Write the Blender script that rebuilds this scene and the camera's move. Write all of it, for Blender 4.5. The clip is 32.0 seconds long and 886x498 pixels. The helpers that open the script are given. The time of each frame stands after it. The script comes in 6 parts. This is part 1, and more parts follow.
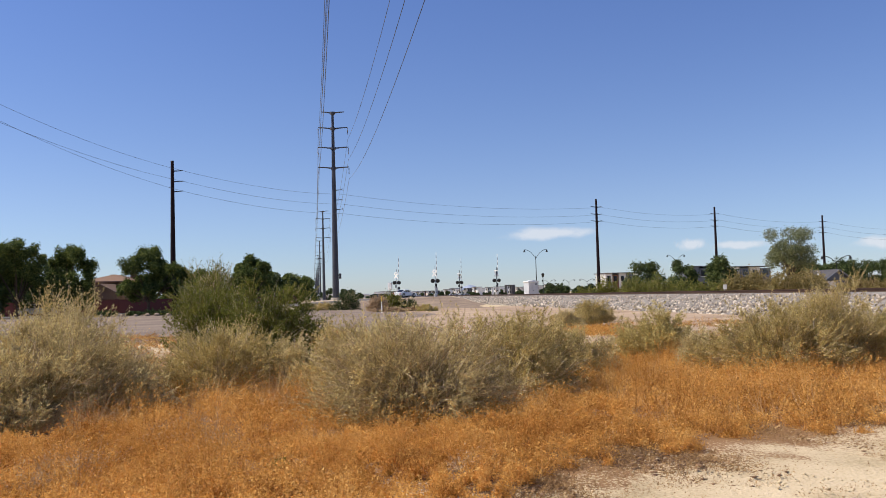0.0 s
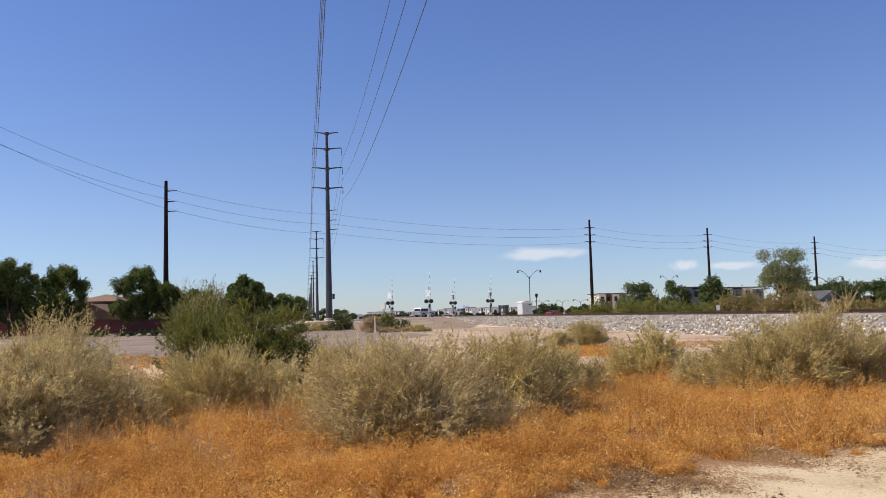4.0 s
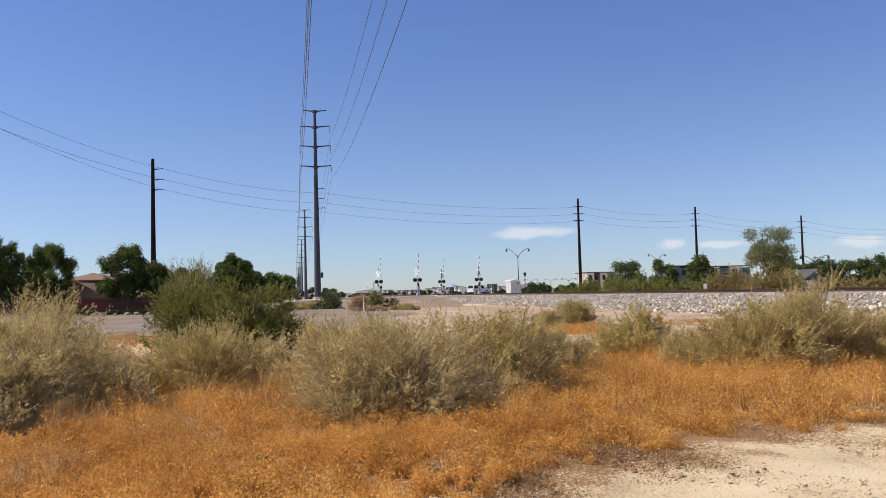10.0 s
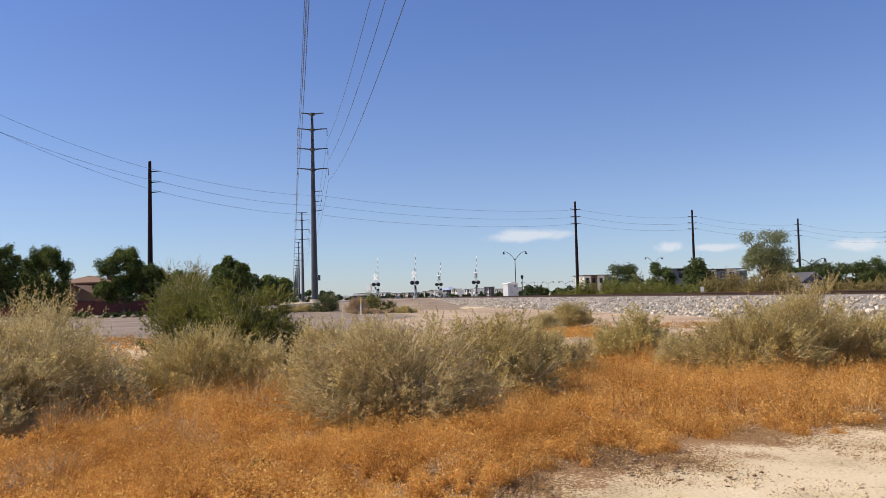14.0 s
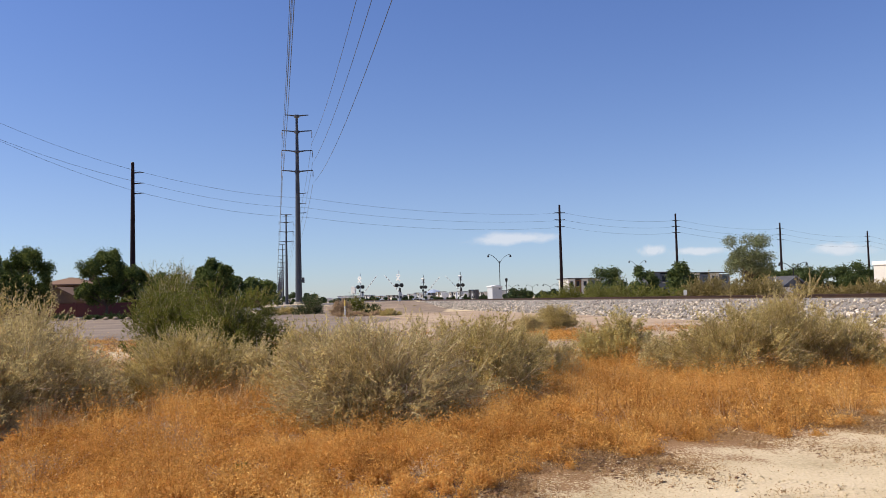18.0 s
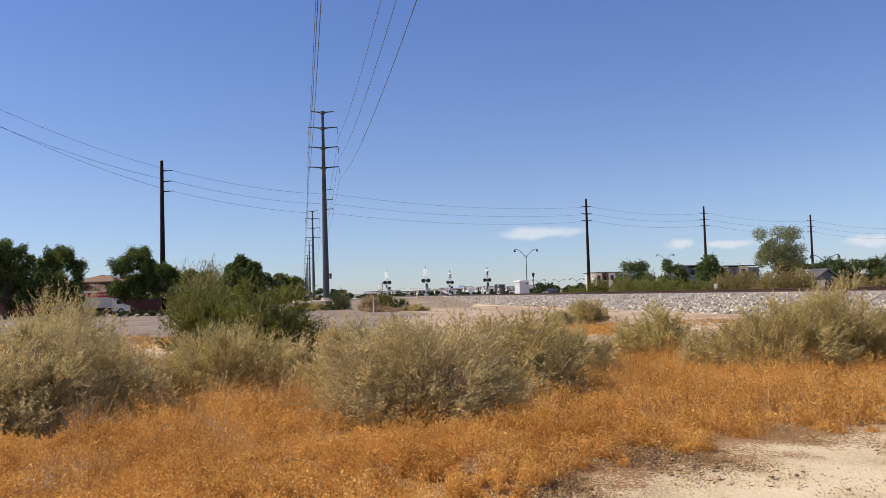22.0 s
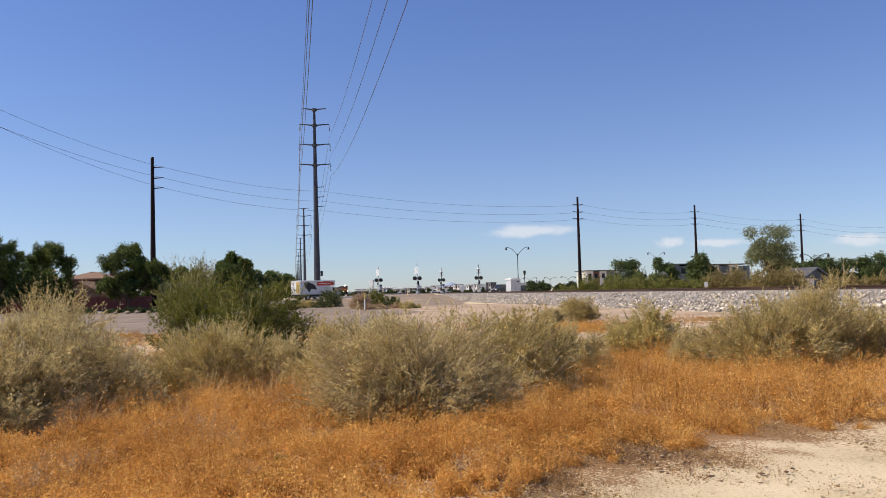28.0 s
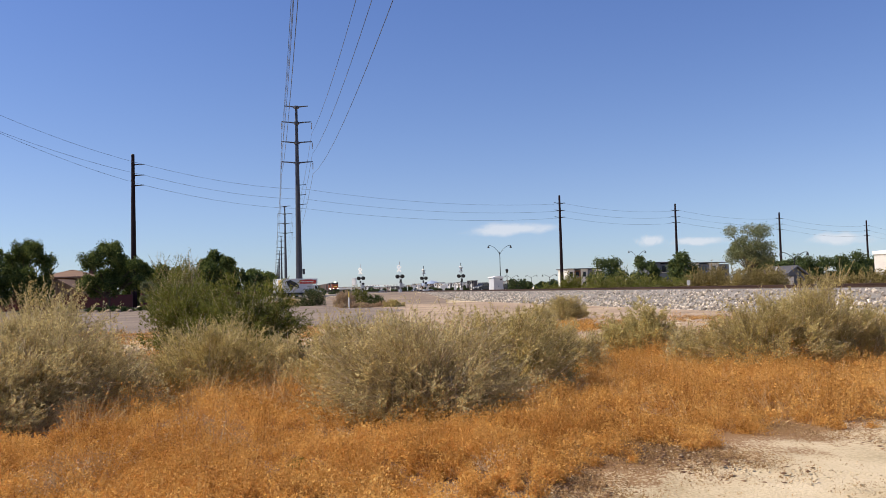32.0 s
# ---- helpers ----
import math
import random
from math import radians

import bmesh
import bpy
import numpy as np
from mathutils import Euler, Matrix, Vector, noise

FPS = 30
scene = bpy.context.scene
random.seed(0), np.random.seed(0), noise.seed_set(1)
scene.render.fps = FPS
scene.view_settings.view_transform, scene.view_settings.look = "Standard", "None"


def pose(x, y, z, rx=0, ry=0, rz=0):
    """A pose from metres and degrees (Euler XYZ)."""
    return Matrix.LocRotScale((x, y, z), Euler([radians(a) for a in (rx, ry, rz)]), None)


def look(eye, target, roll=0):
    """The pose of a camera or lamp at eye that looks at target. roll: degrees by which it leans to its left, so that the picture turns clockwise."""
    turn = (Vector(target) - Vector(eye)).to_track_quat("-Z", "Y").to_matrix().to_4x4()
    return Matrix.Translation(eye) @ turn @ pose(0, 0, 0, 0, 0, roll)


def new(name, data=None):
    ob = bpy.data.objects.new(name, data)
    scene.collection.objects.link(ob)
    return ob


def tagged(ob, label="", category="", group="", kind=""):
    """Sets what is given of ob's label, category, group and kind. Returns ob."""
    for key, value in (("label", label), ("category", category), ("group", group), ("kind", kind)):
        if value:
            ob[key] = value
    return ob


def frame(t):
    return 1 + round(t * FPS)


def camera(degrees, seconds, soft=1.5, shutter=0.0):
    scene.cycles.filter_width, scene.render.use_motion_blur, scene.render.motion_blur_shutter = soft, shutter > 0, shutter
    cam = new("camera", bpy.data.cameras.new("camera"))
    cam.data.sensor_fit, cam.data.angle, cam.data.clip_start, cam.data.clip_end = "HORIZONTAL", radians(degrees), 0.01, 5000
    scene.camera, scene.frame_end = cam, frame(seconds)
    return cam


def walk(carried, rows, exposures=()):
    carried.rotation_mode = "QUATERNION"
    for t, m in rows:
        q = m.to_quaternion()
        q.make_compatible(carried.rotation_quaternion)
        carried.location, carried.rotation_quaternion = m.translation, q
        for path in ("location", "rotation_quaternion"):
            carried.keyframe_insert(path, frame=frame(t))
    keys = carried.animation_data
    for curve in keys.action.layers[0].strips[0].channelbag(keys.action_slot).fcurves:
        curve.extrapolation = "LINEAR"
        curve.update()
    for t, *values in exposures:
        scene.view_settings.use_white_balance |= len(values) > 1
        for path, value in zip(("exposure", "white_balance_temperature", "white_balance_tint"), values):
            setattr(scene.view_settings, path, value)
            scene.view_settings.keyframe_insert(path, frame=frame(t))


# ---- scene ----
cam = camera(56.0, 32.0, soft=0.8)

# Seconds, place, then yaw (to the left), pitch (up) and roll in degrees: a hand-held shot from one spot.
PATH = [
    (0, 0.000, 0.000, 1.600, 0.000, 3.108, -1.500),
    (0.5, -0.003, 0.009, 1.591, -0.315, 3.204, -1.372),
    (1, -0.002, 0.000, 1.595, -0.568, 3.350, -1.235),
    (1.5, 0.003, -0.013, 1.597, -0.641, 3.615, -1.257),
    (2, 0.002, -0.023, 1.600, -0.590, 3.862, -1.367),
    (2.5, -0.004, -0.037, 1.604, -0.536, 4.177, -1.467),
    (3, -0.006, -0.038, 1.599, -0.539, 4.411, -1.519),
    (3.5, -0.008, -0.036, 1.611, -0.563, 4.523, -1.478),
    (5.5, 0.006, -0.025, 1.610, -0.021, 4.126, -1.429),
    (6, 0.011, -0.023, 1.603, -0.091, 3.933, -1.582),
    (6.5, 0.008, -0.017, 1.601, -0.292, 3.666, -1.594),
    (7, 0.003, -0.012, 1.604, -0.510, 3.463, -1.462),
    (7.5, 0.001, -0.001, 1.599, -0.689, 3.389, -1.315),
    (8, 0.002, -0.005, 1.593, -0.923, 3.424, -1.279),
    (8.5, -0.005, -0.003, 1.598, -1.132, 3.447, -1.279),
    (9, 0.001, -0.001, 1.597, -1.273, 3.370, -1.351),
    (9.5, 0.001, 0.001, 1.599, -1.259, 3.198, -1.406),
    (10, 0.002, -0.021, 1.598, -1.216, 3.015, -1.467),
    (10.5, 0.014, -0.020, 1.599, -1.235, 2.935, -1.597),
    (11, 0.023, -0.022, 1.605, -1.354, 3.037, -1.702),
    (11.5, 0.019, -0.018, 1.599, -1.463, 3.223, -1.741),
    (12, 0.018, -0.021, 1.603, -1.413, 3.401, -1.765),
    (12.5, 0.015, -0.025, 1.603, -1.213, 3.459, -1.740),
    (13, 0.001, -0.030, 1.601, -1.044, 3.422, -1.698),
    (13.5, 0.003, -0.031, 1.599, -1.117, 3.332, -1.567),
    (14, 0.003, -0.014, 1.599, -1.412, 3.200, -1.426),
    (14.5, 0.007, -0.024, 1.606, -1.725, 3.092, -1.304),
    (16.5, -0.003, -0.030, 1.601, -2.596, 3.497, -1.149),
    (17, -0.011, -0.036, 1.599, -2.768, 3.583, -1.175),
    (17.5, 0.003, -0.020, 1.597, -2.830, 3.535, -1.203),
    (18, -0.000, -0.020, 1.597, -2.479, 3.363, -1.290),
    (18.5, 0.004, -0.002, 1.599, -1.538, 3.252, -1.404),
    (19, 0.011, -0.035, 1.596, -0.293, 3.204, -1.645),
    (19.5, 0.038, -0.029, 1.615, 0.708, 3.140, -2.035),
    (20, -0.021, -0.033, 1.622, 0.996, 3.114, -2.394),
    (20.5, -0.224, 0.018, 1.601, 0.317, 3.006, -2.424),
    (21, -0.283, 0.034, 1.619, -0.410, 2.962, -2.269),
    (21.5, -0.256, 0.059, 1.611, -0.824, 2.955, -1.900),
    (22, -0.215, 0.066, 1.608, -0.722, 3.070, -1.630),
    (22.5, -0.195, 0.065, 1.609, -0.482, 3.083, -1.526),
    (23, -0.203, 0.069, 1.601, -0.303, 2.960, -1.546),
    (23.5, -0.203, 0.063, 1.600, -0.232, 2.744, -1.598),
    (24, -0.196, 0.078, 1.597, -0.177, 2.569, -1.685),
    (24.5, -0.196, 0.065, 1.595, -0.152, 2.553, -1.778),
    (25, -0.192, 0.069, 1.600, -0.115, 2.622, -1.908),
    (25.5, -0.202, 0.061, 1.611, -0.175, 2.735, -1.933),
    (27.5, -0.200, 0.066, 1.604, -1.242, 2.991, -1.587),
    (28, -0.210, 0.080, 1.595, -1.303, 2.903, -1.501),
    (28.5, -0.210, 0.085, 1.594, -1.234, 2.734, -1.517),
    (29, -0.205, 0.086, 1.592, -1.069, 2.615, -1.659),
    (29.5, -0.202, 0.078, 1.598, -0.902, 2.537, -1.824),
    (30, -0.196, 0.076, 1.599, -0.645, 2.495, -1.967),
    (30.5, -0.188, 0.074, 1.596, -0.546, 2.558, -1.936),
    (31, -0.192, 0.070, 1.606, -0.804, 2.536, -1.759),
    (31.5, -0.341, 0.086, 1.602, -1.524, 2.653, -1.548),
    (32, -0.557, 0.144, 1.621, -2.618, 2.740, -1.504),
]


def aimed(x, y, z, yaw, pitch, roll):
    a, b = radians(yaw), radians(pitch)
    ahead = Vector((-math.sin(a) * math.cos(b), math.cos(a) * math.cos(b), math.sin(b)))
    eye = Vector((x, y, z))
    return look(eye, eye + ahead * 10, roll)


walk(cam, [(row[0], aimed(*row[1:])) for row in PATH], exposures=[(0, 0.0), (32, 0.0)])

# ---- light ----
SUN_AZ, SUN_EL = radians(-90), radians(48)
world = bpy.data.worlds.new("sky")
scene.world = world
world.use_nodes = True
wn, wl = world.node_tree.nodes, world.node_tree.links
sky = wn.new("ShaderNodeTexSky")
sky.sky_type, sky.sun_disc = "NISHITA", False
sky.sun_elevation, sky.sun_rotation = SUN_EL, SUN_AZ
sky.altitude, sky.air_density, sky.dust_density, sky.ozone_density = 0, 1.0, 0.1, 5.0
# haze: the sky turns paler and cooler towards the horizon all round
way = wn.new("ShaderNodeTexCoord")
split = wn.new("ShaderNodeSeparateXYZ")
wl.new(way.outputs["Generated"], split.inputs["Vector"])
haze = wn.new("ShaderNodeValToRGB")
haze.color_ramp.interpolation = "EASE"
HAZE = ((0.0, (0.86, 0.95, 1.225)), (0.13, (1.02, 0.975, 1.17)), (0.40, (0.955, 0.965, 1.27)))
while len(haze.color_ramp.elements) < 3:
    haze.color_ramp.elements.new(0.5)
for e, (at_z, c) in zip(haze.color_ramp.elements, HAZE):
    e.position, e.color = at_z, (*[v * 0.75 for v in c], 1)
wl.new(split.outputs["Z"], haze.inputs["Fac"])
tint = wn.new("ShaderNodeMix")
tint.data_type, tint.blend_type = "RGBA", "MULTIPLY"
tint.inputs["Factor"].default_value = 1.0
wl.new(sky.outputs["Color"], tint.inputs["A"])
wl.new(haze.outputs["Color"], tint.inputs["B"])
wl.new(tint.outputs["Result"], wn["Background"].inputs["Color"])
wn["Background"].inputs["Strength"].default_value = 0.137
sun = new("sun", bpy.data.lights.new("sun", "SUN"))
sun.data.energy, sun.data.angle, sun.data.color = 6.0, radians(0.53), (1.0, 0.905, 0.77)
to_sun = Vector((math.sin(SUN_AZ) * math.cos(SUN_EL), math.cos(SUN_AZ) * math.cos(SUN_EL), math.sin(SUN_EL)))
sun.matrix_world = look(to_sun * 200, (0, 0, 0))


# ---- materials ----
def material(name, a, b=None, scale=3.0, rough=0.8, metal=0.0, bump=0.0, fine=12.0, island=0.0, obj=0.0, third=None, spec=0.3, glow=0.0, through_light=0.0, span=None):
    """A surface of colours a and b mixed by noise at two scales, with relief; island and obj vary it piece by piece."""
    m = bpy.data.materials.new(name)
    m.use_nodes = True
    n, l = m.node_tree.nodes, m.node_tree.links
    bsdf = n["Principled BSDF"]
    bsdf.inputs["Roughness"].default_value, bsdf.inputs["Metallic"].default_value = rough, metal
    bsdf.inputs["Specular IOR Level"].default_value = spec
    b = b or tuple(c * 0.75 for c in a)
    coord = n.new("ShaderNodeTexCoord")
    big, small = n.new("ShaderNodeTexNoise"), n.new("ShaderNodeTexNoise")
    for node, s, detail in ((big, scale, 5), (small, scale * fine, 6)):
        node.inputs["Scale"].default_value, node.inputs["Detail"].default_value = s, detail
        l.new(coord.outputs["Object"], node.inputs["Vector"])
    add = n.new("ShaderNodeMath")
    add.operation = "MULTIPLY_ADD"
    l.new(big.outputs["Fac"], add.inputs[0])
    add.inputs[1].default_value = 0.55
    half = n.new("ShaderNodeMath")
    half.operation, half.inputs[1].default_value = "MULTIPLY", 0.45
    l.new(small.outputs["Fac"], half.inputs[0])
    l.new(half.outputs[0], add.inputs[2])
    fac = add.outputs[0]
    for amount, kind in ((island, "i"), (obj, "o")):
        if amount:
            src = n.new("ShaderNodeNewGeometry").outputs["Random Per Island"] if kind == "i" else n.new("ShaderNodeObjectInfo").outputs["Random"]
            mixer = n.new("ShaderNodeMix")
            mixer.inputs["Factor"].default_value = amount
            l.new(fac, mixer.inputs["A"])
            l.new(src, mixer.inputs["B"])
            fac = mixer.outputs["Result"]
    ramp = n.new("ShaderNodeValToRGB")
    lo, hi = span or ((0.34, 0.66) if not (island or obj) else (0.2, 0.8))
    ramp.color_ramp.elements[0].position, ramp.color_ramp.elements[1].position = lo, hi
    ramp.color_ramp.elements[0].color, ramp.color_ramp.elements[1].color = (*a, 1), (*b, 1)
    if third:
        e = ramp.color_ramp.elements.new(0.5)
        e.color = (*third, 1)
    l.new(fac, ramp.inputs["Fac"])
    l.new(ramp.outputs["Color"], bsdf.inputs["Base Color"])
    if bump:
        bp = n.new("ShaderNodeBump")
        bp.inputs["Strength"].default_value, bp.inputs["Distance"].default_value = bump, 0.02
        l.new(small.outputs["Fac"], bp.inputs["Height"])
        l.new(bp.outputs["Normal"], bsdf.inputs["Normal"])
    if glow:
        bsdf.inputs["Emission Color"].default_value, bsdf.inputs["Emission Strength"].default_value = (*a, 1), glow
    if through_light:
        out = n["Material Output"]
        tr, mx = n.new("ShaderNodeBsdfTranslucent"), n.new("ShaderNodeMixShader")
        l.new(ramp.outputs["Color"], tr.inputs["Color"])
        mx.inputs["Fac"].default_value = through_light
        l.new(bsdf.outputs["BSDF"], mx.inputs[1])
        l.new(tr.outputs["BSDF"], mx.inputs[2])
        l.new(mx.outputs["Shader"], out.inputs["Surface"])
    return m


SAND = material("dry_sand", (0.40, 0.31, 0.18), (0.67, 0.545, 0.365), 1.1, 0.95, bump=1.0, fine=34, third=(0.58, 0.46, 0.29))
LOT = material("worn_asphalt", (0.165, 0.125, 0.095), (0.28, 0.215, 0.16), 0.22, 0.92, bump=0.4, fine=30, third=(0.215, 0.162, 0.12), span=(0.4, 0.6))
ROAD = material("asphalt", (0.10, 0.09, 0.085), (0.15, 0.14, 0.13), 0.3, 0.9, bump=0.3, fine=40)
CONCRETE = material("pale_concrete", (0.48, 0.44, 0.38), (0.38, 0.34, 0.30), 0.8, 0.9, bump=0.3)
# bed coloured darker than its rocks, to stand for shade in the gaps
BALLAST = material("shaded_ballast_gravel", (0.13, 0.115, 0.10), (0.30, 0.27, 0.24), 1.2, 0.9, bump=1.0, fine=9)
ROCK = material("white_ballast_rock", (0.74, 0.64, 0.52), (0.13, 0.105, 0.083), 1.5, 0.9, bump=0.5, island=0.8, third=(0.44, 0.37, 0.29))
ROCK_ONE = material("pale_ballast_rock", (0.76, 0.66, 0.54), (0.22, 0.18, 0.14), 1.5, 0.9, bump=0.5, obj=0.75, third=(0.50, 0.42, 0.33))
RUST = material("rusty_rail_steel", (0.10, 0.055, 0.035), (0.06, 0.035, 0.025), 2.0, 0.6, 0.4, bump=0.2)
TIE = material("tie_wood", (0.10, 0.075, 0.055), (0.16, 0.12, 0.09), 4, 0.9, bump=0.5)
POLE = material("weathered_pole_steel", (0.013, 0.008, 0.010), (0.024, 0.015, 0.017), 1.2, 0.9, 0.0, bump=0.2, spec=0.1)
TOWER = material("weathered_tower_steel", (0.040, 0.043, 0.058), (0.064, 0.068, 0.084), 0.6, 0.6, 0.2, bump=0.1)
WIRE = material("aluminium_wire", (0.05, 0.055, 0.07), (0.08, 0.085, 0.10), 5, 0.5, 0.4)
INSUL = material("grey_insulator", (0.16, 0.15, 0.15), (0.22, 0.2, 0.2), 6, 0.35)
DARK = material("black_steel", (0.02, 0.02, 0.022), (0.035, 0.035, 0.036), 4, 0.5, 0.3)
WHITE = material("white_paint", (0.80, 0.80, 0.78), (0.70, 0.70, 0.68), 2, 0.5, bump=0.05)
SILVER = material("signal_silver", (0.55, 0.56, 0.57), (0.45, 0.46, 0.47), 2, 0.4, 0.6)
RED = material("red_paint", (0.55, 0.05, 0.03), (0.45, 0.04, 0.03), 2, 0.4)
BLACKLENS = material("dark_signal_lens", (0.05, 0.008, 0.008), (0.03, 0.006, 0.006), 4, 0.2)
YELLOW = material("yellow_marker", (0.75, 0.55, 0.12), (0.65, 0.45, 0.1), 4, 0.6)
GLASS = material("dark_glass", (0.015, 0.018, 0.022), (0.03, 0.033, 0.04), 1, 0.08, spec=0.8)
TYRE = material("tyre_rubber", (0.02, 0.02, 0.02), (0.03, 0.03, 0.03), 8, 0.9)
CHROME = material("wheel_metal", (0.5, 0.5, 0.52), (0.35, 0.35, 0.37), 3, 0.3, 0.9)
STUCCO = material("tan_stucco", (0.20, 0.125, 0.078), (0.16, 0.10, 0.064), 0.8, 0.95, bump=0.3)
BLOCKWALL = material("red_brown_block", (0.135, 0.048, 0.042), (0.10, 0.036, 0.032), 0.7, 0.95, bump=0.4, obj=0.3)
ROOFTILE = material("clay_roof_tile", (0.25, 0.155, 0.10), (0.15, 0.09, 0.058), 0.8, 0.9, bump=0.5, island=0.4)
BARK = material("bark", (0.12, 0.085, 0.06), (0.07, 0.05, 0.035), 3, 0.95, bump=0.8)
TWIG = material("dry_twig", (0.78, 0.62, 0.37), (0.24, 0.17, 0.085), 3, 0.9, island=0.8)
SAGE = material("saltbush_leaf", (0.20, 0.155, 0.048), (0.78, 0.62, 0.26), 2.6, 0.9, fine=2.6, island=0.15, third=(0.51, 0.405, 0.155), through_light=0.45, span=(0.32, 0.68))
SAGE_GREY = material("grey_saltbush_leaf", (0.25, 0.195, 0.08), (0.84, 0.69, 0.35), 2.6, 0.9, fine=2.6, island=0.15, third=(0.57, 0.46, 0.21), through_light=0.45, span=(0.32, 0.68))
CREOSOTE = material("creosote_leaf", (0.055, 0.065, 0.012), (0.36, 0.34, 0.075), 1.4, 0.85, fine=3, island=0.2, third=(0.165, 0.175, 0.034), through_light=0.4, spec=0.1)
LEAF = material("tree_leaf", (0.034, 0.055, 0.012), (0.23, 0.25, 0.06), 0.45, 0.75, island=0.5, third=(0.085, 0.118, 0.026), through_light=0.3)
LEAF_PALE = material("grey_green_leaf", (0.10, 0.115, 0.05), (0.27, 0.275, 0.135), 0.3, 0.8, island=0.6, third=(0.17, 0.185, 0.085), through_light=0.25)
LEAF_YELLOW = material("yellow_green_leaf", (0.10, 0.125, 0.022), (0.32, 0.30, 0.07), 0.3, 0.7, island=0.6, third=(0.19, 0.20, 0.04), through_light=0.25)
ORANGE = material("dried_orange_weed", (0.22, 0.085, 0.018), (0.88, 0.56, 0.21), 1.1, 0.9, fine=3.5, island=0.3, third=(0.62, 0.315, 0.08), through_light=0.5, span=(0.34, 0.66))
STRAW = material("straw_stem", (0.74, 0.54, 0.28), (0.50, 0.31, 0.13), 1.0, 0.9, island=0.6)
HEAD = material("ochre_seed_head", (0.27, 0.110, 0.020), (0.85, 0.55, 0.18), 1.1, 0.9, fine=3.5, island=0.15, third=(0.67, 0.35, 0.083), through_light=0.4, span=(0.34, 0.66))
STUBBLE = material("dead_brown_stubble", (0.24, 0.135, 0.055), (0.46, 0.29, 0.13), 0.9, 0.95, island=0.6)
PAINTED = material("grey_painted_steel", (0.52, 0.53, 0.55), (0.46, 0.47, 0.49), 1.2, 0.5, bump=0.05)
STUCCO_WHITE = material("white_stucco", (0.66, 0.63, 0.58), (0.56, 0.53, 0.49), 0.3, 0.9, bump=0.1)
STUCCO_GREY = material("grey_stucco", (0.14, 0.15, 0.175), (0.11, 0.12, 0.14), 0.3, 0.9)
STUCCO_BROWN = material("brown_cladding", (0.22, 0.11, 0.07), (0.17, 0.085, 0.055), 0.5, 0.9)
ROOF_GREY = material("grey_shingle", (0.06, 0.058, 0.065), (0.10, 0.095, 0.10), 0.8, 0.9, bump=0.3)
# distance haze is mixed into the ridge's own colour, close to the sky's
HAZED_HILL = material("hazed_far_hill", (0.33, 0.385, 0.49), (0.30, 0.35, 0.46), 0.01, 1.0)
FENCE = material("tan_fence", (0.40, 0.32, 0.25), (0.32, 0.25, 0.19), 0.8, 0.95)


# brown leaf litter lies on the sand under the weeds
def litter(m):
    n, l = m.node_tree.nodes, m.node_tree.links
    bsdf = n["Principled BSDF"]
    old = bsdf.inputs["Base Color"].links[0].from_socket
    co, sep = n.new("ShaderNodeTexCoord"), n.new("ShaderNodeSeparateXYZ")
    l.new(co.outputs["Object"], sep.inputs["Vector"])
    tex = n.new("ShaderNodeTexNoise")
    tex.inputs["Scale"].default_value, tex.inputs["Detail"].default_value = 1.6, 7
    l.new(co.outputs["Object"], tex.inputs["Vector"])

    def math_node(op, a, b):
        q = n.new("ShaderNodeMath")
        q.operation = op
        for i, v in enumerate((a, b)):
            if isinstance(v, (int, float)):
                q.inputs[i].default_value = v
            else:
                l.new(v, q.inputs[i])
        return q.outputs[0]

    edge = math_node("MULTIPLY", math_node("MAXIMUM", math_node("SUBTRACT", sep.outputs["X"], 0.4), 0.0), 0.62)
    depth = math_node("SUBTRACT", math_node("SUBTRACT", sep.outputs["Y"], edge), 6.6)
    rough = math_node("MULTIPLY", math_node("SUBTRACT", tex.outputs["Fac"], 0.5), 3.0)
    near, far, spots = n.new("ShaderNodeMapRange"), n.new("ShaderNodeMapRange"), n.new("ShaderNodeMapRange")
    for r, a, b in ((near, -1.5, 1.0), (far, 31.0, 20.0), (spots, 0.0, 0.07)):
        r.interpolation_type = "SMOOTHSTEP"
        r.inputs["From Min"].default_value, r.inputs["From Max"].default_value = min(a, b), max(a, b)
        if a > b:
            r.inputs["To Min"].default_value, r.inputs["To Max"].default_value = 1.0, 0.0
    l.new(math_node("ADD", depth, rough), near.inputs["Value"])
    l.new(math_node("ADD", sep.outputs["Y"], rough), far.inputs["Value"])
    crumbs = n.new("ShaderNodeTexNoise")
    crumbs.inputs["Scale"].default_value, crumbs.inputs["Detail"].default_value, crumbs.inputs["Roughness"].default_value = 34.0, 3, 0.75
    l.new(co.outputs["Object"], crumbs.inputs["Vector"])
    level = math_node("SUBTRACT", 0.70, math_node("MULTIPLY", near.outputs["Result"], 0.38))
    l.new(math_node("SUBTRACT", crumbs.outputs["Fac"], level), spots.inputs["Value"])
    mx = n.new("ShaderNodeMix")
    mx.data_type = "RGBA"
    l.new(math_node("MULTIPLY", spots.outputs["Result"], far.outputs["Result"]), mx.inputs["Factor"])
    l.new(old, mx.inputs["A"])
    mx.inputs["B"].default_value = (0.25, 0.138, 0.062, 1)
    l.new(mx.outputs["Result"], bsdf.inputs["Base Color"])


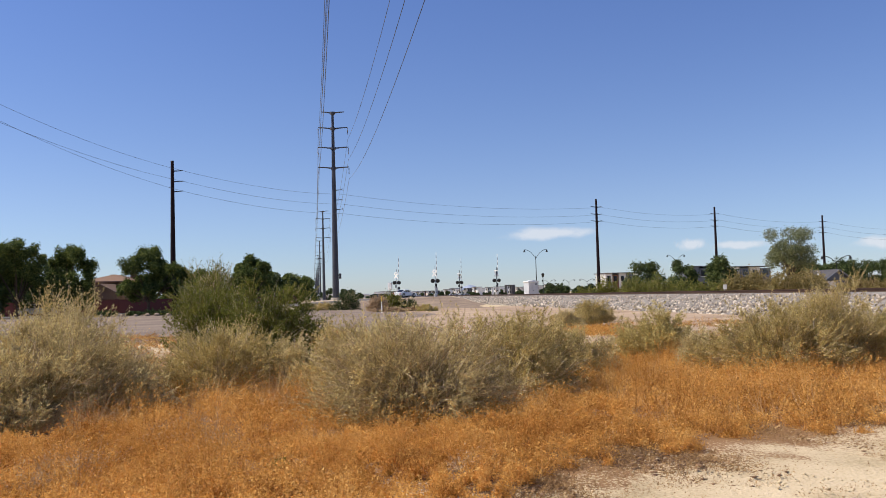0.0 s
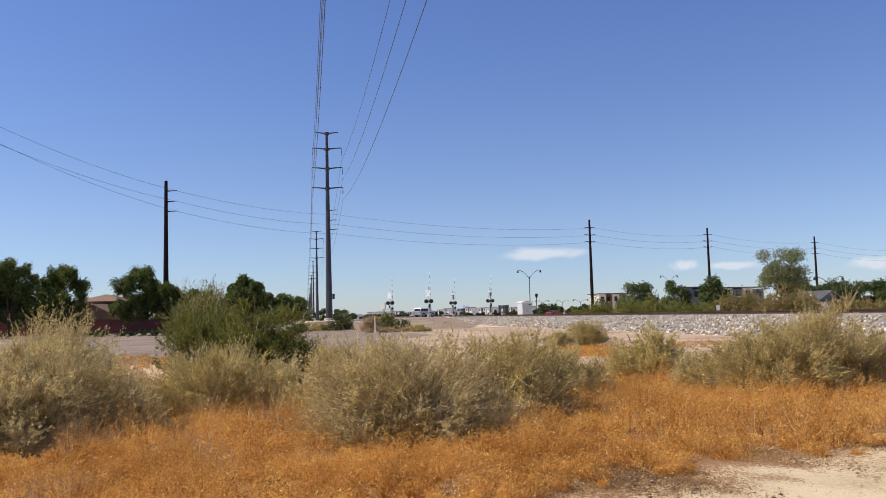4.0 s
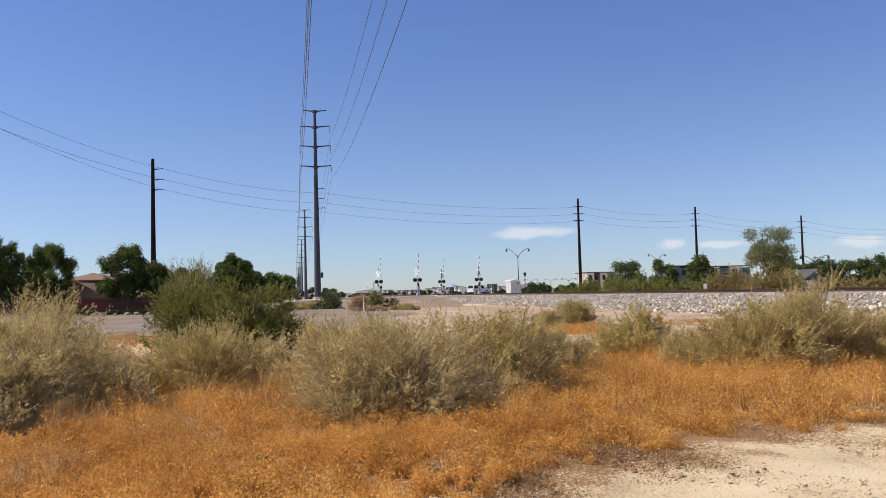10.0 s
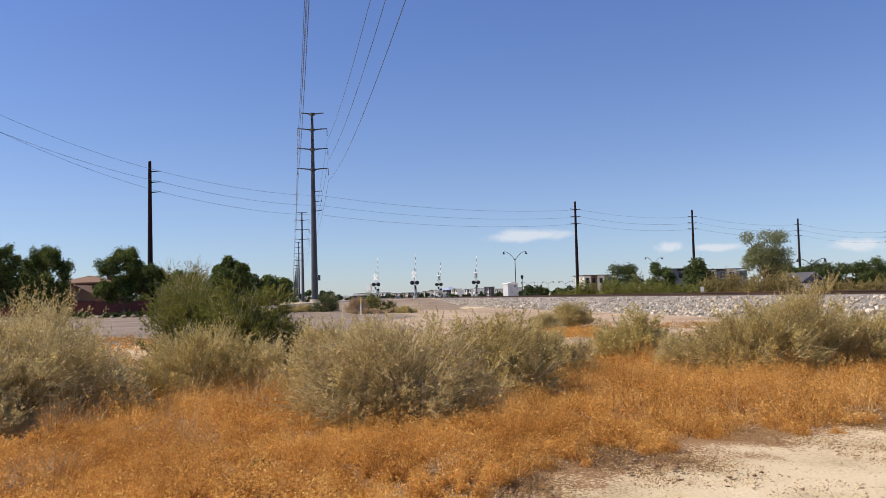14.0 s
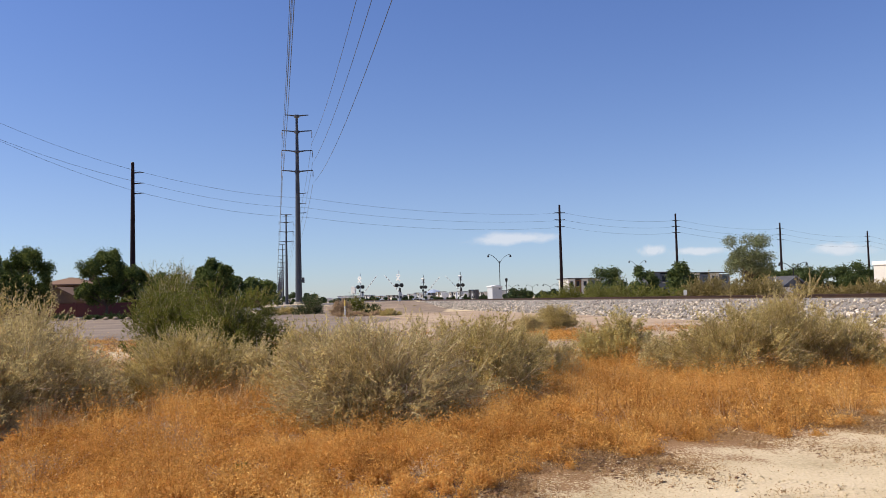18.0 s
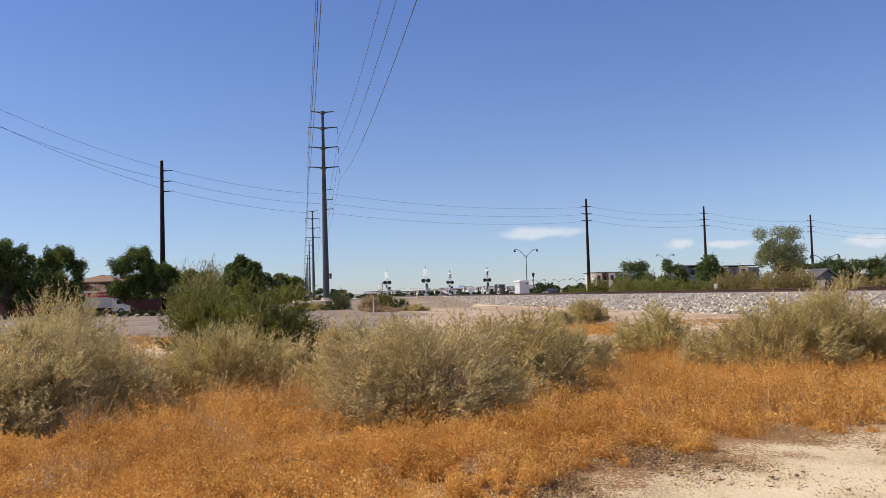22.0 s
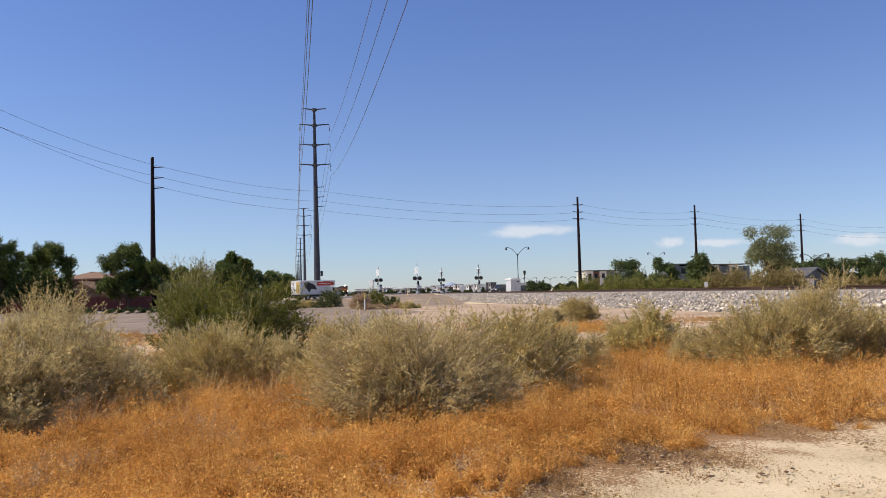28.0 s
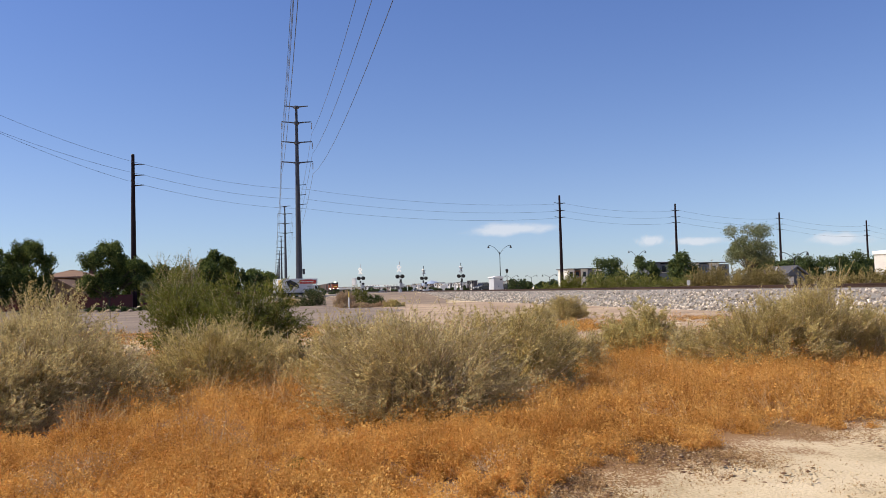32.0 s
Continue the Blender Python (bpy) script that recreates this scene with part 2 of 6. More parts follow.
CRUMB = material("brown_plant_crumb", (0.13, 0.072, 0.042), (0.32, 0.20, 0.115), 2.0, 0.95, island=0.7)
DIRT = material("grey_brown_dirt", (0.18, 0.13, 0.09), (0.31, 0.23, 0.16), 0.25, 0.95, bump=0.5, fine=20, span=(0.4, 0.6))
LITTER_GREY = material("grey_dead_weed", (0.38, 0.255, 0.135), (0.62, 0.46, 0.27), 0.8, 0.9, island=0.6)
SCRUB_TAN = material("tan_scrub_leaf", (0.13, 0.11, 0.036), (0.46, 0.36, 0.14), 0.4, 0.85, island=0.6, third=(0.27, 0.215, 0.078), through_light=0.3)
DIRT_TAN = material("tan_dirt_track", (0.27, 0.185, 0.12), (0.50, 0.37, 0.25), 0.22, 0.95, bump=0.6, fine=20, third=(0.39, 0.28, 0.185), span=(0.4, 0.6))
LEAF_DARK = material("far_tree_leaf", (0.022, 0.04, 0.012), (0.085, 0.11, 0.032), 0.2, 0.7, island=0.5, third=(0.042, 0.066, 0.018))
BOULDER = material("tan_boulder", (0.26, 0.19, 0.13), (0.36, 0.28, 0.20), 1.5, 0.95, bump=0.6)
GROUND_SAND = SAND.copy()
litter(GROUND_SAND)


# ---- building helpers ----
def part(name, data, mat, parent=None, label="", at=None):
    """Links a bmesh or a mesh as one mesh object, under parent where one is given."""
    if isinstance(data, bmesh.types.BMesh):
        me = bpy.data.meshes.new(name)
        data.to_mesh(me)
        data.free()
    else:
        me = data
    if mat and not me.materials:
        me.materials.append(mat)
    ob = new(name, me)
    if parent:
        ob.parent = parent
    if at is not None:
        ob.matrix_basis = at if isinstance(at, Matrix) else Matrix.Translation(at)
    if label:
        tagged(ob, label)
    return ob


def thing(name, m, label, category, group="", kind=""):
    ob = new(name)
    ob.matrix_basis = m
    return tagged(ob, label, category, group, kind)


def np_mesh(name, verts, faces, smooth=False):
    """A mesh from arrays of vertices and of equal-sided faces."""
    verts, faces = np.asarray(verts, np.float32).reshape(-1, 3), np.asarray(faces, np.int32)
    me = bpy.data.meshes.new(name)
    k = faces.shape[1]
    me.vertices.add(len(verts))
    me.vertices.foreach_set("co", verts.ravel())
    me.loops.add(faces.size)
    me.loops.foreach_set("vertex_index", faces.ravel())
    me.polygons.add(len(faces))
    me.polygons.foreach_set("loop_start", np.arange(0, faces.size, k, dtype=np.int32))
    me.update(calc_edges=True)
    if smooth:
        me.polygons.foreach_set("use_smooth", np.ones(len(faces), bool))
    return me


def box(bm, sx, sy, sz, m=None, bevel=0.0):
    r = bmesh.ops.create_cube(bm, size=1, matrix=(m or Matrix()) @ Matrix.Diagonal((sx, sy, sz, 1)))
    if bevel:
        edges = list({e for v in r["verts"] for e in v.link_edges})
        bmesh.ops.bevel(bm, geom=edges, offset=bevel, segments=2, affect="EDGES", profile=0.6)
    return bm


def boxed(sx, sy, sz, m=None, bevel=0.0):
    return box(bmesh.new(), sx, sy, sz, m, bevel)


def cone(bm, r1, r2, depth, m=None, seg=12):
    """Stands on the origin of m."""
    bmesh.ops.create_cone(bm, cap_ends=True, segments=seg, radius1=r1, radius2=r2, depth=depth, matrix=(m or Matrix()) @ Matrix.Translation((0, 0, depth / 2)))
    return bm


def rod(bm, a, b, r1, r2=None, seg=8):
    a, b = Vector(a), Vector(b)
    turn = (b - a).to_track_quat("Z", "Y").to_matrix().to_4x4()
    return cone(bm, r1, r1 if r2 is None else r2, (b - a).length, Matrix.Translation(a) @ turn, seg)


def prism(outline, width, bevel=0.0):
    """A side outline of (x, z), widened along y about the middle."""
    bm = bmesh.new()
    n = len(outline)
    near = [bm.verts.new((x, -width / 2, z)) for x, z in outline]
    far = [bm.verts.new((x, width / 2, z)) for x, z in outline]
    bm.faces.new(near)
    bm.faces.new(far[::-1])
    for i in range(n):
        bm.faces.new((near[i], far[i], far[(i + 1) % n], near[(i + 1) % n]))
    bmesh.ops.recalc_face_normals(bm, faces=bm.faces)
    if bevel:
        bmesh.ops.bevel(bm, geom=list(bm.edges), offset=bevel, segments=2, affect="EDGES", profile=0.6)
    return bm


def smoothstep(a, b, x):
    t = np.clip((np.asarray(x, float) - a) / (b - a), 0, 1)
    return t * t * (3 - 2 * t)


# ---- plan ----
# The track runs straight; the road comes up to it past the houses and crosses it with a bend.
TRACK_P, TRACK_D = np.array([1.1, 170.0]), np.array([-0.155, 0.988])
TRACK_D = TRACK_D / np.linalg.norm(TRACK_D)
TRACK_N = np.array([TRACK_D[1], -TRACK_D[0]])  # to the right of the track
TRACK_AZ = math.degrees(math.atan2(TRACK_D[0], TRACK_D[1]))
RAIL_TOP = 1.35


def on_track(s, side=0.0, z=0.0):
    p = TRACK_P + TRACK_D * s + TRACK_N * side
    return Vector((p[0], p[1], z))


ROAD_LINE = [(-190, 103), (-125, 106), (-80, 108), (-52, 114), (-34, 128), (-19, 146), (-5.5, 163), (7.5, 179), (40, 211), (110, 262), (260, 360), (520, 520)]


def _road_table():
    pts = np.array(ROAD_LINE, float)
    out = []
    for i in range(len(pts) - 1):
        p0, p1, p2, p3 = pts[max(i - 1, 0)], pts[i], pts[i + 1], pts[min(i + 2, len(pts) - 1)]
        for u in np.linspace(0, 1, 24, endpoint=False):
            out.append(0.5 * ((2 * p1) + (-p0 + p2) * u + (2 * p0 - 5 * p1 + 4 * p2 - p3) * u**2 + (-p0 + 3 * p1 - 3 * p2 + p3) * u**3))
    out = np.array(out + [pts[-1]])
    d = np.r_[0, np.cumsum(np.linalg.norm(np.diff(out, axis=0), axis=1))]
    here = np.argmin(np.linalg.norm(out - np.array([-5.5, 163]), axis=1))
    return d - d[here] + 64.0, out


ROAD_S, ROAD_XY = _road_table()


def road_xy(s, side=0.0):
    """A point s metres along the road, 64 at the crossing, side metres to the right of its middle, and its heading in degrees from +y."""
    x, y = np.interp(s, ROAD_S, ROAD_XY[:, 0]), np.interp(s, ROAD_S, ROAD_XY[:, 1])
    x2, y2 = np.interp(s + 2, ROAD_S, ROAD_XY[:, 0]), np.interp(s + 2, ROAD_S, ROAD_XY[:, 1])
    az = math.atan2(x2 - x, y2 - y)
    return x + side * math.cos(az), y - side * math.sin(az), math.degrees(az)


def ground_z(x, y):
    x, y = np.asarray(x, float), np.asarray(y, float)
    r = np.hypot(x - TRACK_P[0], y - TRACK_P[1])
    z = 1.22 * (1 - smoothstep(9, 62, r))
    near = 1 - smoothstep(25, 45, np.hypot(x, y))
    z = z + near * (0.05 * np.sin(x * 1.1 + 0.6) * np.sin(y * 0.9) + 0.03 * np.sin(x * 2.7 + y * 1.9))
    return z


def spread(far, near, n):
    """Grid lines packed towards the middle."""
    u = np.linspace(-1, 1, n)
    return np.sign(u) * (near * np.abs(u) + (far - near) * np.abs(u) ** 5)


gx, gy = spread(3500, 160, 200), spread(3500, 160, 200) + 60
XX, YY = np.meshgrid(gx, gy)
ZZ = ground_z(XX, YY)
idx = np.arange(XX.size).reshape(XX.shape)
quads = np.stack([idx[:-1, :-1], idx[:-1, 1:], idx[1:, 1:], idx[1:, :-1]], -1).reshape(-1, 4)
ground = part("ground", np_mesh("ground", np.stack([XX, YY, ZZ], -1), quads, True), GROUND_SAND)
tagged(ground, "dry pale desert sand with patches of dead weed", "ground", kind="structure")


def sheet(name, outline_fn, nu, nv, lift, mat, label, category):
    """A sheet on the ground: outline_fn(u, v) gives x, y for u and v from 0 to 1."""
    u, v = np.meshgrid(np.linspace(0, 1, nu), np.linspace(0, 1, nv))
    x, y = outline_fn(u, v)
    i = np.arange(x.size).reshape(x.shape)
    q = np.stack([i[:-1, :-1], i[:-1, 1:], i[1:, 1:], i[1:, :-1]], -1).reshape(-1, 4)
    ob = part(name, np_mesh(name, np.stack([x, y, ground_z(x, y) + lift], -1), q, True), mat)
    return tagged(ob, label, category, kind="structure")


def lot_shape(u, v):
    # v runs from near to far, u from the far left to the sand strip along the track
    y = 34 + 74 * v
    right = -0.02 * y - 0.5 + 1.2 * np.sin(y * 0.21) - 4 * smoothstep(70, 108, y)
    left = -0.62 * y - 4
    return left + (right - left) * u, y + 3.0 * np.sin(u * 9) * (1 - v)


sheet("lot", lot_shape, 60, 50, 0.012, LOT, "worn pinkish grey asphalt lot with sandy edges", "pavement")


def road_shape(u, v):
    s = np.linspace(-135, 700, u.shape[1])[None, :] + 0 * v
    xy = np.array([[road_xy(float(q), float(w))[:2] for q, w in zip(a, b)] for a, b in zip(s, (v - 0.5) * 11.0)])
    return xy[..., 0], xy[..., 1]


sheet("road", road_shape, 270, 5, 0.03, ROAD, "grey asphalt road that climbs over the railway crossing", "road")



def verge_shape(u, v):
    # bare dirt between the road and the track, up to the crossing
    y = 92 + 66 * v
    left = np.interp(y, ROAD_XY[:, 1], ROAD_XY[:, 0]) + 9.0
    right = TRACK_P[0] + (y - TRACK_P[1]) * TRACK_D[0] / TRACK_D[1] - 4.6 - 6.0 * (1 - smoothstep(92, 128, y))
    left = np.minimum(np.maximum(left, -14 - 0.05 * (y - 92)), right - 0.4)
    right = right + 2.0 + 0.3 * np.sin(y * 0.5)
    return left + (right - left) * u, y + 1.5 * np.sin(u * 11) * (1 - v)


def strip_shape(u, v):
    # the dirt track along the foot of the ballast
    y = 19 + 78 * v
    right = TRACK_P[0] + (y - TRACK_P[1]) * TRACK_D[0] / TRACK_D[1] - 4.1
    left = -0.02 * y - 0.5 + 1.2 * np.sin(y * 0.21) - 0.6
    left = np.minimum(left, right - 1)
    return left + (right - left) * u, y + (2.4 * np.sin(u * 7 + 1) + 1.1 * np.sin(u * 23)) * (1 - v)


sheet("dirt_track", strip_shape, 50, 50, 0.008, DIRT_TAN, "tan dirt track along the foot of the ballast", "ground")
sheet("dirt_verge", verge_shape, 40, 110, 0.024, DIRT, "bare grey-brown dirt slope up to the crossing", "ground")

# ---- railway ----
rng = np.random.default_rng(5)
S = np.r_[np.arange(-230, -20, 2.0), np.arange(-20, 40, 4.0), np.arange(40, 1500, 30.0)]
profile = [(-4.3, -0.25), (-3.9, 0.0), (-2.1, 1.11), (-1.6, 1.17), (1.6, 1.17), (2.1, 1.11), (3.9, 0.0), (4.3, -0.25)]
bv = [list(on_track(s, a, z)) for s in S for a, z in profile]
k = len(profile)
bf = [(i * k + j, i * k + j + 1, (i + 1) * k + j + 1, (i + 1) * k + j) for i in range(len(S) - 1) for j in range(k - 1)]
ballast = part("ballast_bed", np_mesh("ballast_bed", bv, bf), BALLAST)
tagged(ballast, "raised bed of crushed stone under the track, darkened as shade between rocks", "ballast", kind="structure")


def stones(n, seed, s0, s1, lo, hi, size0, size1, name, mat):
    """Loose rocks strewn over the side of the bed that faces the lot, joined."""
    g = np.random.default_rng(seed)
    base = np.array([[1, 0, 0], [-1, 0, 0], [0, 1, 0], [0, -1, 0], [0, 0, 1], [0, 0, -1], [0.7, 0.7, 0.5], [-0.7, 0.6, -0.5], [0.6, -0.7, 0.55], [-0.6, -0.7, 0.5]])
    tris = np.array([[4, 6, 2], [4, 0, 6], [6, 0, 2], [4, 8, 0], [4, 9, 8], [8, 3, 0], [9, 3, 8], [4, 1, 9], [9, 1, 3], [4, 2, 1], [2, 7, 1], [0, 5, 2], [2, 5, 7], [7, 5, 1], [1, 5, 3], [3, 5, 0]])
    s = s0 + (s1 - s0) * g.random(n) ** 1.35
    a = g.uniform(lo, hi, n)
    z = np.interp(a, [p[0] for p in profile], [p[1] for p in profile])
    c = TRACK_P + s[:, None] * TRACK_D + a[:, None] * TRACK_N
    r = (size0 + (size1 - size0) * g.random(n) ** 2) * np.interp(a, [lo, hi], [1.3, 0.6])
    ang = g.uniform(0, 6.283, (n, 3))
    ca, sa = np.cos(ang), np.sin(ang)
    v = base[None] * r[:, None, None] * g.uniform(0.6, 1.25, (n, len(base), 1)) * g.uniform(0.7, 1.2, (n, 1, 3))
    x, y, w = v[..., 0], v[..., 1], v[..., 2]
    x, y = x * ca[:, :1] - y * sa[:, :1], x * sa[:, :1] + y * ca[:, :1]
    y, w = y * ca[:, 1:2] - w * sa[:, 1:2], y * sa[:, 1:2] + w * ca[:, 1:2]
    V = np.stack([x + c[:, :1], y + c[:, 1:], w + (z + 0.3 * r)[:, None]], -1)
    F = (tris[None] + (np.arange(n) * len(base))[:, None, None]).reshape(-1, 3)
    ob = part(name, np_mesh(name, V, F), mat)
    return tagged(ob, "white and tan broken rocks on the side of the track bed", "rocks", kind="stuff")


stones(15000, 11, -160, 20, -4.5, -2.0, 0.035, 0.12, "ballast_rocks", ROCK)

# the rocks nearest to the camera, one by one
gr = np.random.default_rng(17)
rock_meshes = []
for i in range(8):
    bm = bmesh.new()
    bmesh.ops.create_icosphere(bm, subdivisions=1, radius=1.0)
    for v in bm.verts:
        v.co = Vector((v.co.x * 1.15, v.co.y * 0.95, v.co.z * 0.75)) * (1 + 0.4 * noise.noise(v.co * 1.7 + Vector((i * 5.0, 0, 0))))
    rm = bpy.data.meshes.new("rock")
    bm.to_mesh(rm)
    bm.free()
    rm.materials.append(ROCK_ONE)
    rock_meshes.append(rm)
for i in range(290):
    s, a = gr.uniform(-142, -118), gr.uniform(-4.4, -2.3)
    z = float(np.interp(a, [p[0] for p in profile], [p[1] for p in profile]))
    r = 0.06 + 0.09 * gr.random() ** 2
    ob = part("rock", rock_meshes[i % 8], None, ballast)
    ob.matrix_basis = Matrix.Translation(on_track(s, a, z + 0.3 * r)) @ Euler((gr.uniform(0, 6), gr.uniform(0, 6), gr.uniform(0, 6))).to_matrix().to_4x4() @ Matrix.Scale(r, 4)

for side in (-0.7175, 0.7175):
    bm = bmesh.new()
    for s0 in range(-230, 1400, 90):
        a, b = on_track(s0, side, RAIL_TOP), on_track(s0 + 90, side, RAIL_TOP)
        m = Matrix.Translation((a + b) / 2) @ Matrix.Rotation(radians(-TRACK_AZ), 4, "Z")
        box(bm, 0.073, 90, 0.04, m @ Matrix.Translation((0, 0, -0.02)))
        box(bm, 0.018, 90, 0.10, m @ Matrix.Translation((0, 0, -0.09)))
        box(bm, 0.14, 90, 0.02, m @ Matrix.Translation((0, 0, -0.15)))
    tagged(part("rail", bm, RUST), "rusty brown steel rail", "rail", "rails", "structure")
tv, tf = [], []
for i, s in enumerate(np.arange(-200, 160, 0.6)):
    c = on_track(s, 0, RAIL_TOP - 0.245)
    box_co = np.array([(Matrix.Rotation(radians(90 - TRACK_AZ), 3, "Z") @ Vector(q))[:] for q in ((-.115, -1.3, -.085), (.115, -1.3, -.085), (.115, 1.3, -.085), (-.115, 1.3, -.085), (-.115, -1.3, .085), (.115, -1.3, .085), (.115, 1.3, .085), (-.115, 1.3, .085))]) + np.array(c[:])
    tv.append(box_co)
    tf += [[i * 8 + j for j in f] for f in ((0, 3, 2, 1), (4, 5, 6, 7), (0, 1, 5, 4), (1, 2, 6, 5), (2, 3, 7, 6), (3, 0, 4, 7))]
tagged(part("railway_ties", np_mesh("railway_ties", np.concatenate(tv), tf), TIE), "dark weathered wooden ties under the rails", "ties", kind="stuff")


# ---- poles and wires ----
def davit(reach, rise, r=0.06):
    """A tapered arm that leaves the shaft along +x and rises at the tip."""
    bm = bmesh.new()
    rod(bm, (0, 0, 0), (reach * 0.55, 0, rise * 0.7), r * 1.3, r, 8)
    rod(bm, (reach * 0.55, 0, rise * 0.7), (reach, 0, rise), r, r * 0.8, 8)
    return bm


def insulator(h=0.9, r=0.09):
    bm = bmesh.new()
    cone(bm, 0.03, 0.03, h, None, 6)
    for i in range(5):
        cone(bm, r, r * 0.5, h / 9, Matrix.Translation((0, 0, h * (0.1 + 0.17 * i))), 8)
    return bm


def line_pole(x, y, height, az, arms, seed):
    z = float(ground_z(x, y))
    p = thing("utility_pole", pose(x, y, z, 0, 0, az), "dark brown weathered steel power pole with short side arms", "power pole", "power poles along the road")
    part("shaft", cone(bmesh.new(), 0.46, 0.24, height, None, 16), POLE, p)
    for drop, turn in arms:
        ob = part("arm", davit(0.65, 0.06, 0.085), POLE, p, at=pose(0.2 * math.cos(radians(turn)), 0.2 * math.sin(radians(turn)), height - drop, 0, 0, turn))
        part("insulator", insulator(0.85, 0.10), DARK, ob, at=pose(0.6, 0, 0.05, 0, 82, 0))
    part("cap", cone(bmesh.new(), 0.26, 0.2, 0.12, pose(0, 0, height), 12), DARK, p)
    return p


def wire(name, a, b, sag, r=0.022, label="thin grey power line wire", group="power lines", cat="wire"):
    """A hanging wire as a thin tube."""
    a, b = Vector(a), Vector(b)
    n = 28
    pts = [a.lerp(b, t / n) - Vector((0, 0, 4 * sag * (t / n) * (1 - t / n))) for t in range(n + 1)]
    d = (b - a).normalized()
    side = d.cross(Vector((0, 0, 1))).normalized()
    up = side.cross(d)
    V, F = [], []
    for p in pts:
        for q in range(4):
            V.append(p + (side * math.cos(q * 1.5708) + up * math.sin(q * 1.5708)) * r)
    for i in range(n):
        for q in range(4):
            F.append((i * 4 + q, i * 4 + (q + 1) % 4, i * 4 + 4 + (q + 1) % 4, i * 4 + 4 + q))
    return tagged(part(name, np_mesh(name, [v[:] for v in V], F, True), WIRE), label, cat, group, "structure")


# x, y, height of the distribution poles, in order along the line; the tower carries the wires between the second and third
ARMS_R = [(1.5, 0), (3.15, 0), (4.7, 0)]
ARMS_C = [(2.0, 0), (4.15, -60), (4.05, 0)]
ARMS_2 = [(1.9, 0), (1.9, 180), (3.7, 0), (3.7, 180), (5.4, 0), (5.4, 180)]
LINE = [(-88.5, 44, 23.55, ARMS_R), (-55.2, 100, 28.1, ARMS_C), (-41.55, 128, 23.2, ARMS_R), (38.1, 205, 23.85, ARMS_2), (77.1, 235, 24.15, ARMS_2), (119.8, 262, 23.2, ARMS_2), (164.3, 290, 22.0, ARMS_2), (209, 318, 20, ARMS_2)]
for i, (x, y, h, arms) in enumerate(LINE):
    line_pole(x, y, h, 25, arms, i)

TOWER_H, TOWER_AZ = 39.85, 6.0
TOWERS = [(-22.7 - 0.155 * 195 * i, 175 + 193 * i) for i in range(-1, 11)]
TARMS = [(0.25, 2.45), (3.6, 3.1), (7.8, 3.2), (12.05, 3.25)]


def tower(x, y):
    t = thing("transmission_tower", pose(x, y, float(ground_z(x, y)), 0, 0, TOWER_AZ), "tall grey steel transmission pole with four pairs of arms", "transmission tower", "transmission towers beside the railway")
    part("shaft", cone(bmesh.new(), 0.72, 0.25, TOWER_H, None, 12), TOWER, t)
    part("footing", cone(bmesh.new(), 1.1, 1.05, 0.5, None, 16), CONCRETE, t)
    for drop, reach in TARMS:
        for side in (1, -1):
            ob = part("arm", davit(reach, 0.28, 0.13), TOWER, t, at=pose(0, 0, TOWER_H - drop, 0, 0, 0 if side > 0 else 180))
            if drop > 1:
                part("insulator", insulator(1.5, 0.12), INSUL, ob, at=pose(reach, 0, -1.3))
        part("arm_collar", cone(bmesh.new(), 0.55, 0.55, 0.5, pose(0, 0, TOWER_H - drop - 0.25), 12), TOWER, t)
    return t


first = tower(*TOWERS[1])
for drop in (16.7, 18.8, 20.8):
    ob = part("side_arm", davit(1.3, 0.1, 0.07), TOWER, first, at=pose(0.4, 0, TOWER_H - drop))
    part("insulator", insulator(0.5, 0.08), INSUL, ob, at=pose(1.3, 0, -0.1))
part("equipment_box", boxed(0.5, 0.35, 1.1, pose(0.95, -0.2, 5.0), 0.03), TOWER, first)
for x, y in TOWERS[:1] + TOWERS[2:]:
    t2 = tower(x, y)

for i in range(7):
    (x0, y0), (x1, y1) = TOWERS[i], TOWERS[i + 1]
    for drop, reach in TARMS:
        for side in (1, -1):
            if drop < 1 and side > 0:
                continue
            c, s = math.cos(radians(TOWER_AZ)) * reach * side, math.sin(radians(TOWER_AZ)) * reach * side
            zt = TOWER_H - drop - (1.3 if drop > 1 else 0)
            wire("transmission_wire", (x0 + c, y0 + s, zt), (x1 + c, y1 + s, zt), 5.0 if drop > 1 else 3.6, 0.03)

tx, ty = TOWERS[1]
ends = [(x, y, h, 25, [a for a in arms if a[1] < 90]) for x, y, h, arms in LINE]
ends.insert(3, (tx, ty, TOWER_H, TOWER_AZ, [(16.7, 0), (18.8, 0), (20.8, 0)]))


def arm_tip(x, y, h, az, arm):
    a = radians(az + arm[1])
    return (x + 1.6 * math.cos(a), y + 1.6 * math.sin(a), h - arm[0] + 0.12)


for a, b in zip(ends, ends[1:]):
    for arm_a, arm_b in zip(a[4], b[4]):
        wire("power_wire", arm_tip(*a[:4], arm_a), arm_tip(*b[:4], arm_b), (0.017 if b[2] == TOWER_H else 0.022) * math.hypot(b[0] - a[0], b[1] - a[1]), 0.02)


